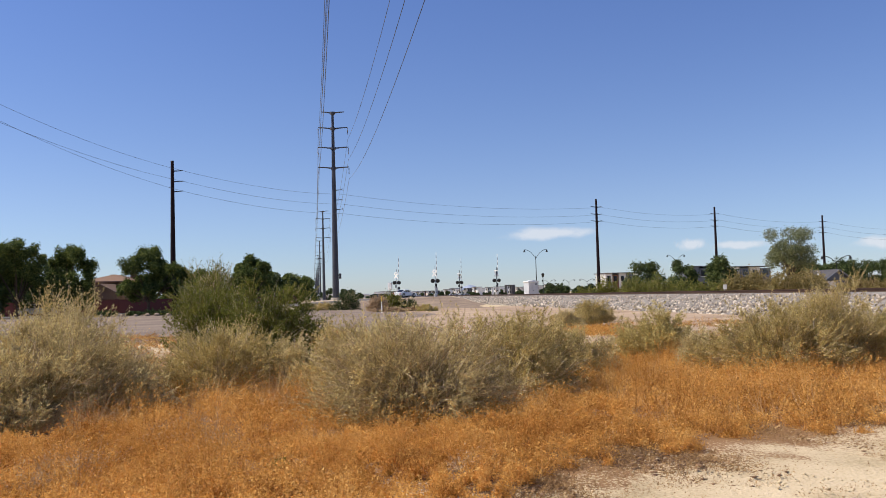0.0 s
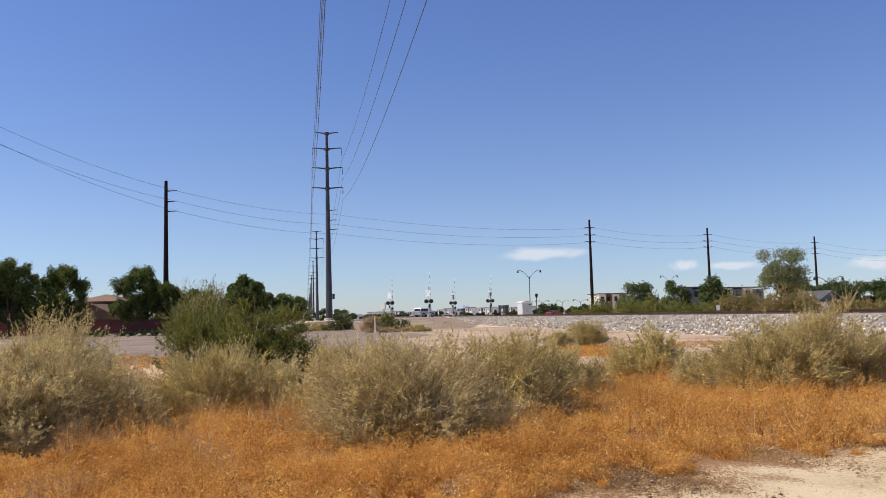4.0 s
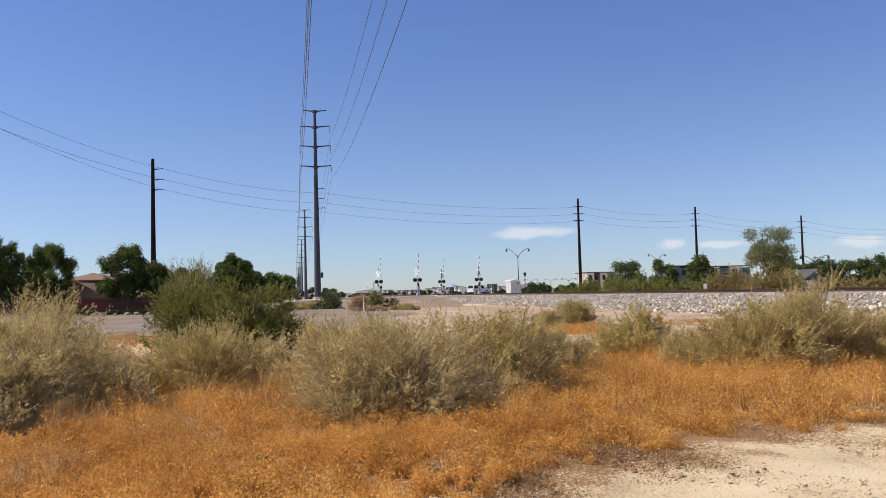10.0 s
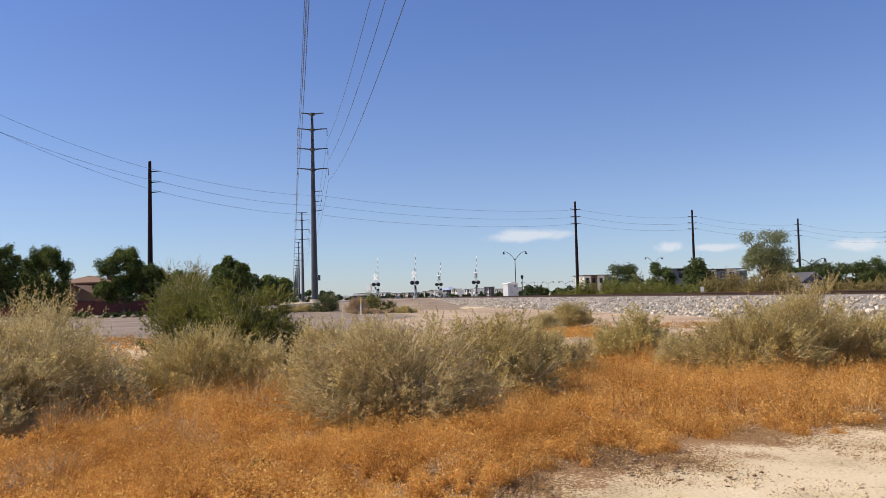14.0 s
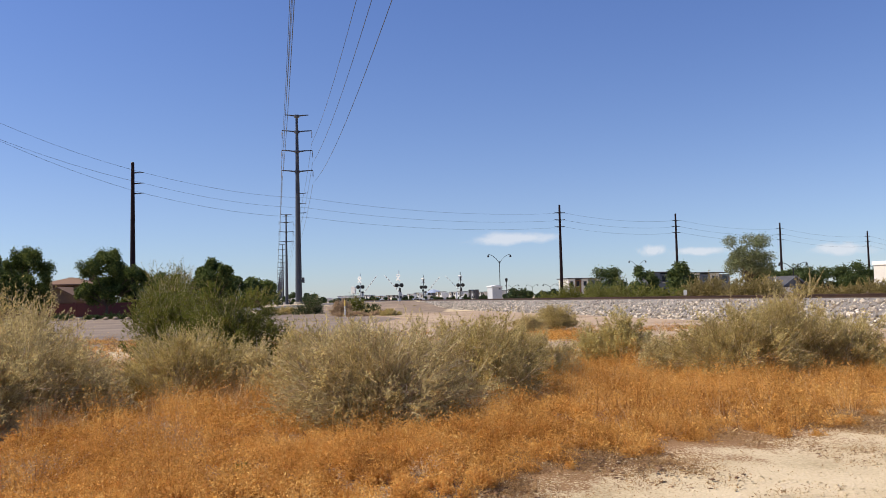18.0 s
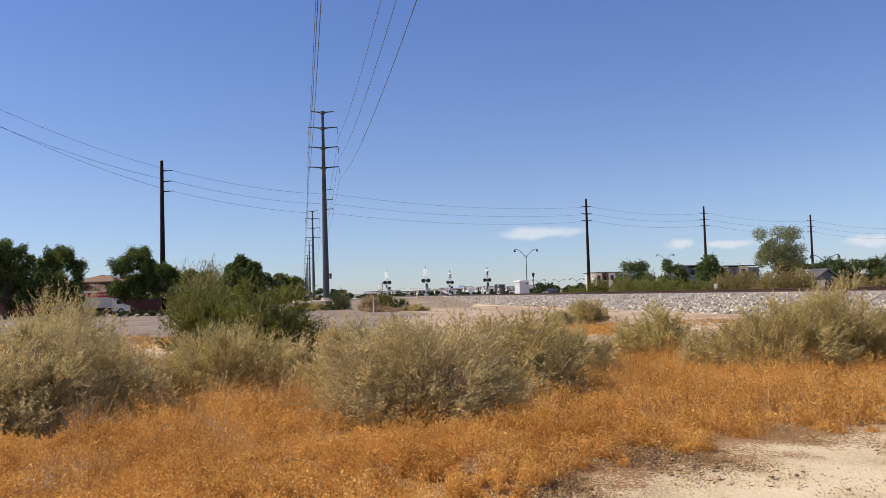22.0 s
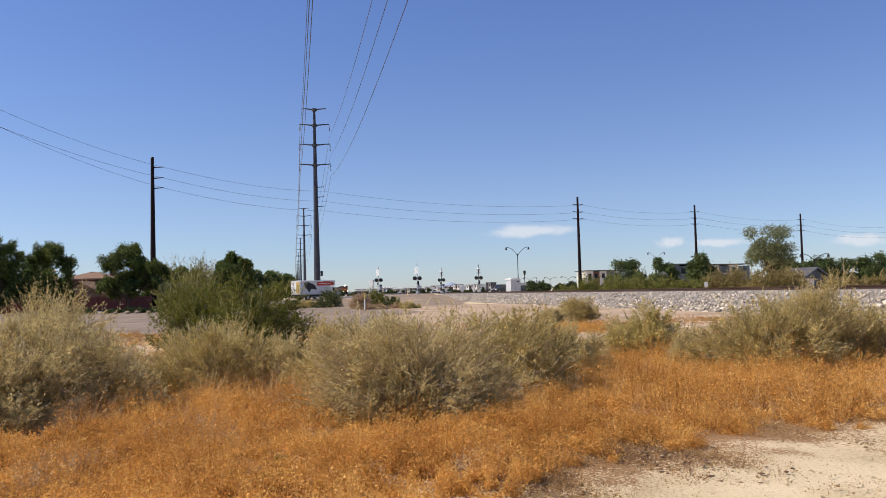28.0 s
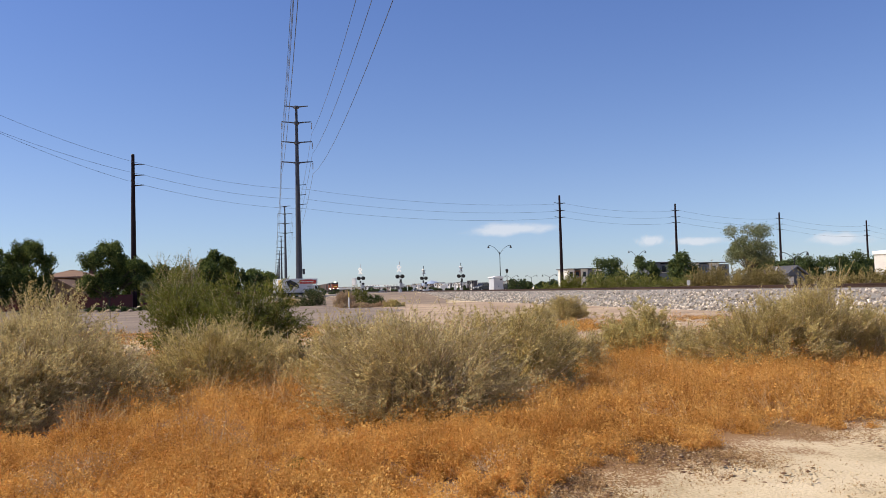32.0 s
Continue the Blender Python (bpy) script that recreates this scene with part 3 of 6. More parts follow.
# ---- vegetation ----
def ribbons(p0, p1, w0, w1, g):
    """Thin three-sided twigs from p0 to p1."""
    n = len(p0)
    d = p1 - p0
    d /= np.linalg.norm(d, axis=1, keepdims=True) + 1e-9
    a = np.cross(d, g.normal(size=(n, 3)))
    a /= np.linalg.norm(a, axis=1, keepdims=True) + 1e-9
    b = np.cross(d, a)
    V = np.empty((n, 6, 3))
    for k in range(3):
        c, s = math.cos(k * 2.0944), math.sin(k * 2.0944)
        o = a * c + b * s
        V[:, k] = p0 + o * w0[:, None]
        V[:, 3 + k] = p1 + o * w1[:, None]
    f = np.array([[0, 1, 4, 3], [1, 2, 5, 4], [2, 0, 3, 5]])
    return V.reshape(-1, 3), (f[None] + (np.arange(n) * 6)[:, None, None]).reshape(-1, 4)


def leaves(c, size, g, flat=0.0, long=2.0, along=None):
    """Small pointed leaves at the places c, one triangle each."""
    n = len(c)
    d = g.normal(size=(n, 3))
    d[:, 2] *= 1 - flat
    if along is not None:
        d = d * 0.42 + along
    d /= np.linalg.norm(d, axis=1, keepdims=True) + 1e-9
    a = np.cross(d, g.normal(size=(n, 3)))
    a /= np.linalg.norm(a, axis=1, keepdims=True) + 1e-9
    s = size * g.uniform(0.6, 1.4, n)[:, None]
    V = np.stack([c - d * s * 0.5 * long + a * s * 0.5, c - d * s * 0.5 * long - a * s * 0.5, c + d * s * 0.6 * long], 1)
    return V.reshape(-1, 3), np.arange(n * 3).reshape(-1, 3)


def spikes(p0, p1, w, g):
    """Thin stems from p0 that come to a point at p1, one triangle each."""
    d = p1 - p0
    a = np.cross(d, g.normal(size=d.shape))
    a *= w / (np.linalg.norm(a, axis=1, keepdims=True) + 1e-9)
    V = np.stack([p0 + a, p0 - a, p1], 1)
    return V.reshape(-1, 3), np.arange(len(p0) * 3).reshape(-1, 3)


def flat_twigs(p0, p1, w0, w1, g):
    d = p1 - p0
    a = np.cross(d, g.normal(size=d.shape))
    a /= np.linalg.norm(a, axis=1, keepdims=True) + 1e-9
    V = np.stack([p0 + a * w0[:, None], p0 - a * w0[:, None], p1 - a * w1[:, None], p1 + a * w1[:, None]], 1)
    return V.reshape(-1, 3), np.arange(len(p0) * 4).reshape(-1, 4)


def shrub(x, y, rx, ry, h, seed, stems=330, twigs=9, per=8, leaf=0.018, leaf_mat=None, label="", up=0.35, base=0.18, name="shrub", group="desert shrubs", twig_w=0.0023, lean=(0, 0), thick=0.0055):
    g = np.random.default_rng(seed)
    s = thing(name, pose(x, y, float(ground_z(x, y)) - 0.02), label, "shrub", group)
    az, el = g.uniform(0, 6.283, stems), np.arcsin(np.clip(g.uniform(up - 0.25, 1.0, stems), 0.04, 1))
    lump = 0.92 + 0.15 * np.sin(az * 3 + seed) * np.cos(el) + 0.15 * np.sin(az * 5 + el * 4 + seed * 2) + 0.17 * np.sin(az * 9 + seed) * np.sin(el * 9 + seed * 3) + 0.10 * np.abs(g.normal(size=stems))
    lump = np.minimum(lump, 1.22)
    q = g.uniform(0.45, 1.0, stems) ** 0.5 * lump
    tip = np.stack([np.cos(az) * np.cos(el) * rx * q + lean[0] * h, np.sin(az) * np.cos(el) * ry * q + lean[1] * h, np.sin(el) * h * q + 0.05], -1)
    root = np.stack([np.cos(az) * rx * base * g.random(stems), np.sin(az) * ry * base * g.random(stems), np.zeros(stems)], -1)
    mid = (root + tip) / 2 + np.array([0, 0, 0.14 * h]) + g.normal(size=(stems, 3)) * 0.05 * h
    P0, P1, W0, W1 = [root, mid], [mid, tip], [np.full(stems, thick), np.full(stems, thick * 0.55)], [np.full(stems, thick * 0.55), np.full(stems, thick * 0.25)]
    V1, F1 = ribbons(np.concatenate(P0), np.concatenate(P1), np.concatenate(W0), np.concatenate(W1), g)
    t = g.uniform(0.15, 1.0, (stems, twigs)) ** 0.8
    tt = t[..., None]
    start = np.where(tt < 0.5, root[:, None] + (mid - root)[:, None] * tt * 2, mid[:, None] + (tip - mid)[:, None] * (tt * 2 - 1))
    out = (tip - root)[:, None] / (np.linalg.norm(tip - root, axis=1)[:, None, None] + 1e-6)
    d = out * 0.7 + g.normal(size=(stems, twigs, 3)) * 0.55 + np.array([0, 0, 0.25])
    d /= np.linalg.norm(d, axis=2, keepdims=True)
    ln = g.uniform(0.10, 0.30, (stems, twigs, 1)) * h
    end = start + d * ln
    end[..., 2] = np.maximum(end[..., 2], 0.03)
    n = stems * twigs
    V2, F2 = flat_twigs(start.reshape(-1, 3), end.reshape(-1, 3), np.full(n, twig_w), np.full(n, twig_w * 0.5), g)
    nb = stems // 5
    ob_, eb_ = start.reshape(-1, 3)[:nb * 3:3], (end - start).reshape(-1, 3)[:nb * 3:3]
    V4, F4 = flat_twigs(ob_, ob_ + eb_ * 1.15, np.full(len(ob_), twig_w * 1.4), np.full(len(ob_), twig_w * 0.7), g)
    V2, F2 = np.concatenate([V2, V4]), np.concatenate([F2, F4 + len(V2)])
    part("branchwork", np_mesh("branchwork", np.concatenate([V1, V2]), np.concatenate([F1, F2 + len(V1)])), TWIG, s, "dry tan twigs")
    w = g.uniform(0.1, 1.05, (stems, twigs, per, 1))
    c = (start[:, :, None] + (end - start)[:, :, None] * w + g.normal(size=(stems, twigs, per, 3)) * 0.012).reshape(-1, 3)
    along = np.repeat(d.reshape(-1, 3), per, 0)
    V3, F3 = leaves(c, leaf * 0.78, g, 0, 2.1, along * 0.7)
    part("foliage", np_mesh("foliage", V3, F3), leaf_mat or SAGE, s)
    return s


def tree(x, y, h, w, seed, leaf_mat, label, trunk_h=0.28, blobs=16, n=7000, size=0.16, trunk_r=0.22, name="tree", group="trees along the road", low=0.25, droop=0.0, density=1.0, taper=0.72):
    """A tapered trunk with limbs and a crown of small leaves gathered in uneven clumps."""
    g = np.random.default_rng(seed)
    t = thing(name, pose(x, y, float(ground_z(x, y)) - 0.05), label, "tree", group)
    bm = bmesh.new()
    fork = Vector((g.normal() * 0.05 * w, g.normal() * 0.05 * w, h * trunk_h))
    rod(bm, (0, 0, 0), fork, trunk_r, trunk_r * 0.75, 10)
    cs, rs = [], []
    for i in range(blobs):
        az, u = g.uniform(0, 6.283), g.uniform(low, 0.93)
        rad = w * 0.5 * (0.35 + 0.65 * math.sin(math.pi * min(1, (u - low) / (1 - low) * taper + 0.18)) ** 0.8) * g.uniform(0.35, 0.86)
        c = np.array([math.cos(az) * rad, math.sin(az) * rad, h * u])
        cs.append(c)
        rs.append(w * g.uniform(0.14, 0.23) * density)
        mid = fork.lerp(Vector(c), 0.5) + Vector((0, 0, 0.06 * h))
        rod(bm, fork, mid, trunk_r * 0.4, trunk_r * 0.22, 6)
        rod(bm, mid, c, trunk_r * 0.22, trunk_r * 0.06, 5)
    part("trunk", bm, BARK, t)
    cs, rs = np.array(cs), np.array(rs)
    k = g.integers(0, blobs, n)
    d = g.normal(size=(n, 3))
    d /= np.linalg.norm(d, axis=1, keepdims=True)
    q = g.uniform(0.2, 1.0, n)[:, None] ** 0.55 * (1 + 0.16 * g.normal(size=(n, 1)))
    c = cs[k] + d * q * rs[k][:, None] * np.array([1, 1, 0.8])
    c[:, 2] -= droop * g.random(n) ** 2 * h * 0.25
    V, F = leaves(c, size * 1.4, g, 0.3, 1.3)
    part("crown", np_mesh("crown", V, F), leaf_mat, t)
    return t


# ---- plants near the camera ----
LEAF_OLIVE = material("olive_leaf", (0.22, 0.18, 0.06), (0.76, 0.63, 0.26), 2.6, 0.9, fine=2.6, island=0.15, third=(0.53, 0.43, 0.165), through_light=0.4)
BLEACHED = material("bleached_twig", (0.74, 0.62, 0.44), (0.34, 0.26, 0.165), 3, 0.9, island=0.8)
OLIVE_LABEL = "tan and olive saltbush with fine dry twigs"
GREY_LABEL = "large grey-green saltbush with tangled dry twigs among orange weeds"


def bush(x, y, rx, ry, h, seed, clumps=150, leaf=0.0165, leaf_mat=None, label="", low=0.05, bare=160, sprigs=13, per=20, feather=1.0, lean=(0, 0), base=0.2, clump=0.15, group="desert shrubs", twig=1.0):
    """A wide shrub: stems from the foot carry clumps of leafy sprigs, with bare bleached twigs between them."""
    g = np.random.default_rng(seed)
    s = thing("shrub", pose(x, y, float(ground_z(x, y)) - 0.02), label, "shrub", group)

    def shell(n, lo, q0, q1):
        az, el = g.uniform(0, 6.283, n), np.arcsin(g.uniform(lo, 1.0, n))
        lump = 0.93 + 0.13 * np.sin(az * 3 + seed) * np.cos(el) + 0.12 * np.sin(az * 5 + el * 4 + seed * 2) + 0.12 * np.sin(az * 9 + seed) * np.sin(el * 9 + seed * 3)
        q = g.uniform(q0, q1, n) * lump
        tip = np.stack([np.cos(az) * np.cos(el) * rx * q + lean[0] * h, np.sin(az) * np.cos(el) * ry * q + lean[1] * h, np.sin(el) * h * q + 0.04], -1)
        root = np.stack([np.cos(az) * rx, np.sin(az) * ry, 0 * az], -1) * (base * g.random(n))[:, None]
        mid = (root + tip) / 2 + np.array([0, 0, 0.08 * h]) + g.normal(size=(n, 3)) * 0.04 * h
        return root, mid, tip

    root, mid, tip = shell(clumps, low, 0.58, 1.02)
    r2, m2, t2 = shell(bare, max(low, 0.12), 0.62, 0.98)
    n = clumps
    V1, F1 = ribbons(np.concatenate([root, mid]), np.concatenate([mid, tip]), twig * np.r_[np.full(n, 0.007), np.full(n, 0.0045)], twig * np.r_[np.full(n, 0.0045), np.full(n, 0.002)], g)
    out = tip - root * 0.5
    out[:, 2] += 0.25 * h
    out /= np.linalg.norm(out, axis=1, keepdims=True)
    cr = clump * h * g.uniform(0.65, 1.45, n)
    d = out[:, None] * 0.85 * feather + g.normal(size=(n, sprigs, 3)) * 0.5
    d /= np.linalg.norm(d, axis=2, keepdims=True)
    start = tip[:, None] - out[:, None] * cr[:, None, None] * 0.7 + g.normal(size=(n, sprigs, 3)) * cr[:, None, None] * 0.32
    end = start + d * (cr[:, None, None] * g.uniform(1.0, 2.3, (n, sprigs, 1)))
    start[..., 2], end[..., 2] = np.maximum(start[..., 2], 0.02), np.maximum(end[..., 2], 0.03)
    m = n * sprigs
    V2, F2 = flat_twigs(start.reshape(-1, 3), end.reshape(-1, 3), np.full(m, 0.0026 * twig), np.full(m, 0.0014 * twig), g)
    V3, F3 = ribbons(np.concatenate([r2, m2]), np.concatenate([m2, t2]), twig * np.r_[np.full(bare, 0.0052), np.full(bare, 0.0042)], twig * np.r_[np.full(bare, 0.0042), np.full(bare, 0.002)], g)
    # side twigs on the bare stems
    k = g.uniform(0.2, 0.95, (bare, 4, 1))
    b0 = m2[:, None] + (t2 - m2)[:, None] * k
    b1 = b0 + ((t2 - m2)[:, None] * 0.4 + g.normal(size=(bare, 4, 3)) * 0.07 * h) * g.uniform(0.5, 1.1, (bare, 4, 1))
    b1[..., 2] = np.maximum(b1[..., 2], 0.03)
    V4, F4 = flat_twigs(b0.reshape(-1, 3), b1.reshape(-1, 3), np.full(bare * 4, 0.0032 * twig), np.full(bare * 4, 0.0016 * twig), g)
    part("branchwork", np_mesh("branchwork", np.concatenate([V1, V2]), np.concatenate([F1, F2 + len(V1)])), TWIG, s, "dry tan twigs")
    part("deadwood", np_mesh("deadwood", np.concatenate([V3, V4]), np.concatenate([F3, F4 + len(V3)])), BLEACHED, s, "bare bleached twigs")
    w = g.uniform(0.0, 1.0, (n, sprigs, per, 1)) ** 1.15
    c = (start[:, :, None] + (end - start)[:, :, None] * w + g.normal(size=(n, sprigs, per, 3)) * 0.8 * leaf).reshape(-1, 3)
    V5, F5 = leaves(c, leaf, g, 0, 1.9, np.repeat(d.reshape(-1, 3), per, 0) * 0.6)
    part("foliage", np_mesh("foliage", V5, F5), leaf_mat or SAGE, s)
    return s


# the two grey bushes beside the bare corner, with a taller feathery one behind
bush(-5.55, 12.2, 1.45, 1.35, 1.34, 1, 300, leaf_mat=SAGE_GREY, label=GREY_LABEL, low=0.0, bare=260)
bush(-6.65, 14.5, 1.0, 0.85, 1.72, 31, 150, leaf_mat=SAGE, label="tall straw-green saltbush with feathery tops", feather=1.7, low=0.2, bare=60)
bush(-5.75, 11.0, 1.05, 0.95, 1.12, 18, 170, leaf=0.016, leaf_mat=SAGE_GREY, label="low grey-green leafy shrub beside orange weeds", bare=60)
bush(-7.6, 13.0, 1.45, 1.2, 1.5, 32, 200, leaf_mat=SAGE, label=OLIVE_LABEL, bare=90)
bush(-3.75, 14.1, 1.2, 1.15, 1.27, 2, 220, leaf_mat=SAGE, label=OLIVE_LABEL, bare=150)
bush(-2.4, 14.0, 0.85, 0.75, 0.88, 13, 110, leaf_mat=SAGE_GREY, label="low grey desert shrub", bare=110)
bush(-0.42, 10.9, 1.42, 1.05, 1.36, 3, 310, leaf=0.015, leaf_mat=SAGE_GREY, label="broad grey-tan saltbush with fine pale twigs beside orange weeds", low=0.06, bare=420, base=0.12)
bush(-1.35, 13.0, 1.0, 0.85, 1.16, 34, 130, leaf_mat=SAGE, label=OLIVE_LABEL, bare=80)
bush(0.9, 13.0, 1.3, 1.1, 1.3, 12, 240, leaf_mat=SAGE, label=OLIVE_LABEL, low=0.1, bare=190)
bush(2.0, 15.2, 0.75, 0.7, 0.94, 4, 100, leaf_mat=SAGE, label=OLIVE_LABEL, bare=70)
bush(3.0, 16.3, 0.5, 0.5, 0.6, 8, 60, leaf_mat=SAGE_GREY, label="low grey desert shrub", bare=110)
bush(2.55, 15.9, 0.75, 0.65, 0.82, 36, 90, leaf_mat=SAGE_GREY, label="low grey desert shrub", bare=120)
bush(4.85, 19.4, 1.0, 0.9, 1.02, 5, 150, leaf=0.024, leaf_mat=LEAF_OLIVE, label="small green and tan desert shrub on sand", bare=50)
bush(6.15, 15.5, 1.5, 1.15, 1.18, 6, 250, leaf_mat=SAGE, label="broad straw-green saltbush with feathery tops", feather=1.5, bare=110)
bush(7.15, 15.7, 0.95, 0.85, 1.56, 15, 160, leaf_mat=SAGE, label="tall straw-green saltbush with feathery tops", feather=1.7, low=0.15, bare=60)
bush(8.3, 15.8, 1.15, 0.9, 1.16, 35, 150, leaf_mat=SAGE, label="broad straw-green saltbush with feathery tops", feather=1.5, bare=70)
bush(5.05, 16.6, 0.65, 0.6, 0.72, 9, 70, leaf_mat=SAGE_GREY, label="low grey desert shrub", bare=80)
bush(-4.85, 22.5, 1.75, 1.4, 1.95, 7, 300, leaf=0.025, leaf_mat=CREOSOTE, label="tall dense green creosote bush", low=0.02, bare=70, clump=0.12)
bush(-6.4, 23.2, 1.3, 1.05, 2.15, 16, 170, leaf=0.025, leaf_mat=CREOSOTE, label="tall dense green creosote bush", low=0.15, bare=40, clump=0.12, feather=1.4)
bush(-8.2, 17.8, 1.2, 1.1, 1.15, 17, 120, leaf=0.024, leaf_mat=SAGE, label=OLIVE_LABEL, bare=50)
shrub(6.7, 38.0, 1.15, 1.0, 1.05, 14, 340, 11, 10, leaf=0.03, leaf_mat=SAGE, label=OLIVE_LABEL, twig_w=0.004)
shrub(5.2, 36.0, 0.8, 0.8, 0.75, 33, 240, 10, 9, leaf=0.03, leaf_mat=SAGE_GREY, label="low grey desert shrub", twig_w=0.004)
for x, y, r in ((-1.62, 8.1, 0.09), (2.3, 14.2, 0.16), (1.85, 13.2, 0.12)):
    shrub(x, y, r, r, r * 1.3, int(400 + x * 10), 60, 6, 7, leaf=0.014, leaf_mat=CREOSOTE, label="tiny grey-green weed among dry orange weeds", name="small_weed", group="small green weeds")


def lumps(x, y):
    """Uneven growth, from 0 to 1."""
    v = 0.9 * np.sin(x * 3.1 + 1.3 * np.sin(y * 1.3)) * np.sin(y * 3.4 + 1.7 * np.sin(x * 1.1)) + 0.55 * np.sin(x * 1.3 + 2.0) * np.sin(y * 1.6 + x) + 0.4 * np.sin(x * 7.7 + y * 1.3) * np.sin(y * 8.3 - x * 2.1)
    # lower growth at the foot of the two large shrubs
    v = v - 1.0 * np.exp(-((x + 0.45) / 1.0) ** 2 - ((y - 9.8) / 0.8) ** 2) - 0.8 * np.exp(-((x + 4.7) / 1.2) ** 2 - ((y - 9.4) / 0.8) ** 2)
    return np.clip(0.5 + 0.36 * v, 0, 1)


def weeds(name, n, seed, keep, label, hmin, hmax, mats, per=24, spreadr=0.16, head=0.012, heads=3, region=(-13, 13, 4.8, 24), thick=0.0016, wild=0.02, rise=0.0):
    """A carpet of dried weed tufts: thin stems that fan out, with small round seed heads."""
    g = np.random.default_rng(seed)
    x0, x1, y0, y1 = region
    xy = np.empty((0, 2))
    while len(xy) < n:
        p = np.stack([g.uniform(x0, x1, n), g.uniform(y0, y1, n)], -1)
        p = p[np.abs(p[:, 0]) < 0.6 * p[:, 1] + 0.8]
        xy = np.concatenate([xy, p[g.random(len(p)) < keep(p[:, 0], p[:, 1])]])
    xy = xy[:n]
    z = ground_z(xy[:, 0], xy[:, 1])
    lump = lumps(xy[:, 0], xy[:, 1])
    h = g.uniform(hmin, hmax, n) * (0.18 + 1.25 * lump)
    root = np.repeat(np.c_[xy, z - 0.01 + rise * np.maximum(lump - 0.35, 0)], per, 0)
    hh = np.repeat(h, per)
    m = n * per
    az, el = g.uniform(0, 6.283, m), g.uniform(0.12, 1.35, m)
    d = np.stack([np.cos(az) * np.cos(el), np.sin(az) * np.cos(el), np.sin(el)], -1)
    root[:, :2] += g.normal(size=(m, 2)) * spreadr * 0.5
    tip = root + d * (hh * g.uniform(0.45, 1.15, m))[:, None]
    V1, F1 = spikes(root, tip, thick, g)
    u = g.uniform(0.55, 1.0, (m, heads, 1))
    c = (root[:, None] + (tip - root)[:, None] * u + g.normal(size=(m, heads, 3)) * wild).reshape(-1, 3)
    V2, F2 = leaves(c, head, g, 0, 1.0)
    me = np_mesh(name, np.concatenate([V1, V2]), np.concatenate([F1, F2 + len(V1)]))
    for mt in mats:
        me.materials.append(mt)
    me.polygons.foreach_set("material_index", np.r_[np.zeros(len(F1), np.int32), np.ones(len(F2), np.int32)])
    return tagged(part(name, me, None), label, "weeds", kind="stuff")


def gaps(x, y):
    """1 where weeds grow, 0 in the crooked gaps between the clumps."""
    v = np.sin(x * 5.3 + 1.7 * np.sin(y * 2.3)) * np.sin(y * 4.7 + 1.9 * np.sin(x * 2.1 + 1)) + 0.5 * np.sin(x * 11.0 + y * 3.0 + 2 * np.sin(y * 5.0))
    return 1 - smoothstep(0.62, 0.9, np.abs(v))


def tufts(name, seed, keep, label, spacing, size, mats, stems=60, heads=7, head=0.018, region=(-9, 9, 5.7, 9.5), thick=0.0026, wild=0.02, tall=1.1, bow=0.0):
    """A tangle of dried weed tufts: each is a low dome of thin stems, thick with small seed heads towards the tips."""
    g = np.random.default_rng(seed)
    x0, x1, y0, y1 = region
    X, Y = np.meshgrid(np.arange(x0, x1, spacing), np.arange(y0, y1, spacing))
    xy = np.stack([X.ravel(), Y.ravel()], -1) + g.uniform(-0.6, 0.6, (X.size, 2)) * spacing
    xy = xy[np.abs(xy[:, 0]) < 0.6 * xy[:, 1] + 0.6]
    xy = xy[g.random(len(xy)) < keep(xy[:, 0], xy[:, 1])]
    n = len(xy)
    lump = lumps(xy[:, 0], xy[:, 1])
    R = size * np.minimum(g.lognormal(-0.1, 0.34, n), 1.8) * (0.35 + 1.15 * lump) * (0.45 + 0.55 * keep(xy[:, 0], xy[:, 1]))
    H = R * tall * g.uniform(0.7, 1.4, n)
    z = ground_z(xy[:, 0], xy[:, 1]) - 0.01
    az, el = g.uniform(0, 6.283, (n, stems)), np.arcsin(g.uniform(0.06, 1.0, (n, stems)))
    q = g.uniform(0.62, 1.04, (n, stems))
    way = g.normal(size=(n, 1, 2)) * bow
    tip = np.stack([(np.cos(az) * np.cos(el) + way[..., 0]) * R[:, None] * q, (np.sin(az) * np.cos(el) + way[..., 1]) * R[:, None] * q, np.sin(el) * H[:, None] * q + 0.015], -1)
    root = np.stack([np.cos(az), np.sin(az), 0 * az], -1) * (R[:, None] * 0.35 * g.random((n, stems)))[..., None]
    foot = np.c_[xy, z][:, None]
    root, tip = (root + foot).reshape(-1, 3), (tip + foot).reshape(-1, 3)
    m = len(root)
    V1, F1 = spikes(root, tip, thick, g)
    u = g.uniform(0.3, 1.0, (m, heads, 1)) ** 0.8
    c = (root[:, None] + (tip - root)[:, None] * u + g.normal(size=(m, heads, 3)) * wild).reshape(-1, 3)
    c[:, 2] = np.maximum(c[:, 2], ground_z(c[:, 0], c[:, 1]) + 0.005)
    V2, F2 = leaves(c, head * 0.8, g, 0, 1.5)
    me = np_mesh(name, np.concatenate([V1, V2]), np.concatenate([F1, F2 + len(V1)]))
    for mt in mats:
        me.materials.append(mt)
    me.polygons.foreach_set("material_index", np.r_[np.zeros(len(F1), np.int32), np.ones(len(F2), np.int32)])
    return tagged(part(name, me, None), label, "weeds", kind="stuff")


def front_edge(x, y):
    """How far a place lies behind the bare sand in the foreground."""
    return y - np.interp(x, [-1.0, 0.3, 1.0, 1.7, 2.8, 3.6, 4.9, 9.0], [4.5, 6.2, 7.2, 7.8, 8.5, 9.0, 9.5, 11.0]) + 0.22 * np.sin(x * 2.9 + 1) - 0.18 * np.sin(y * 3 + x * 5)


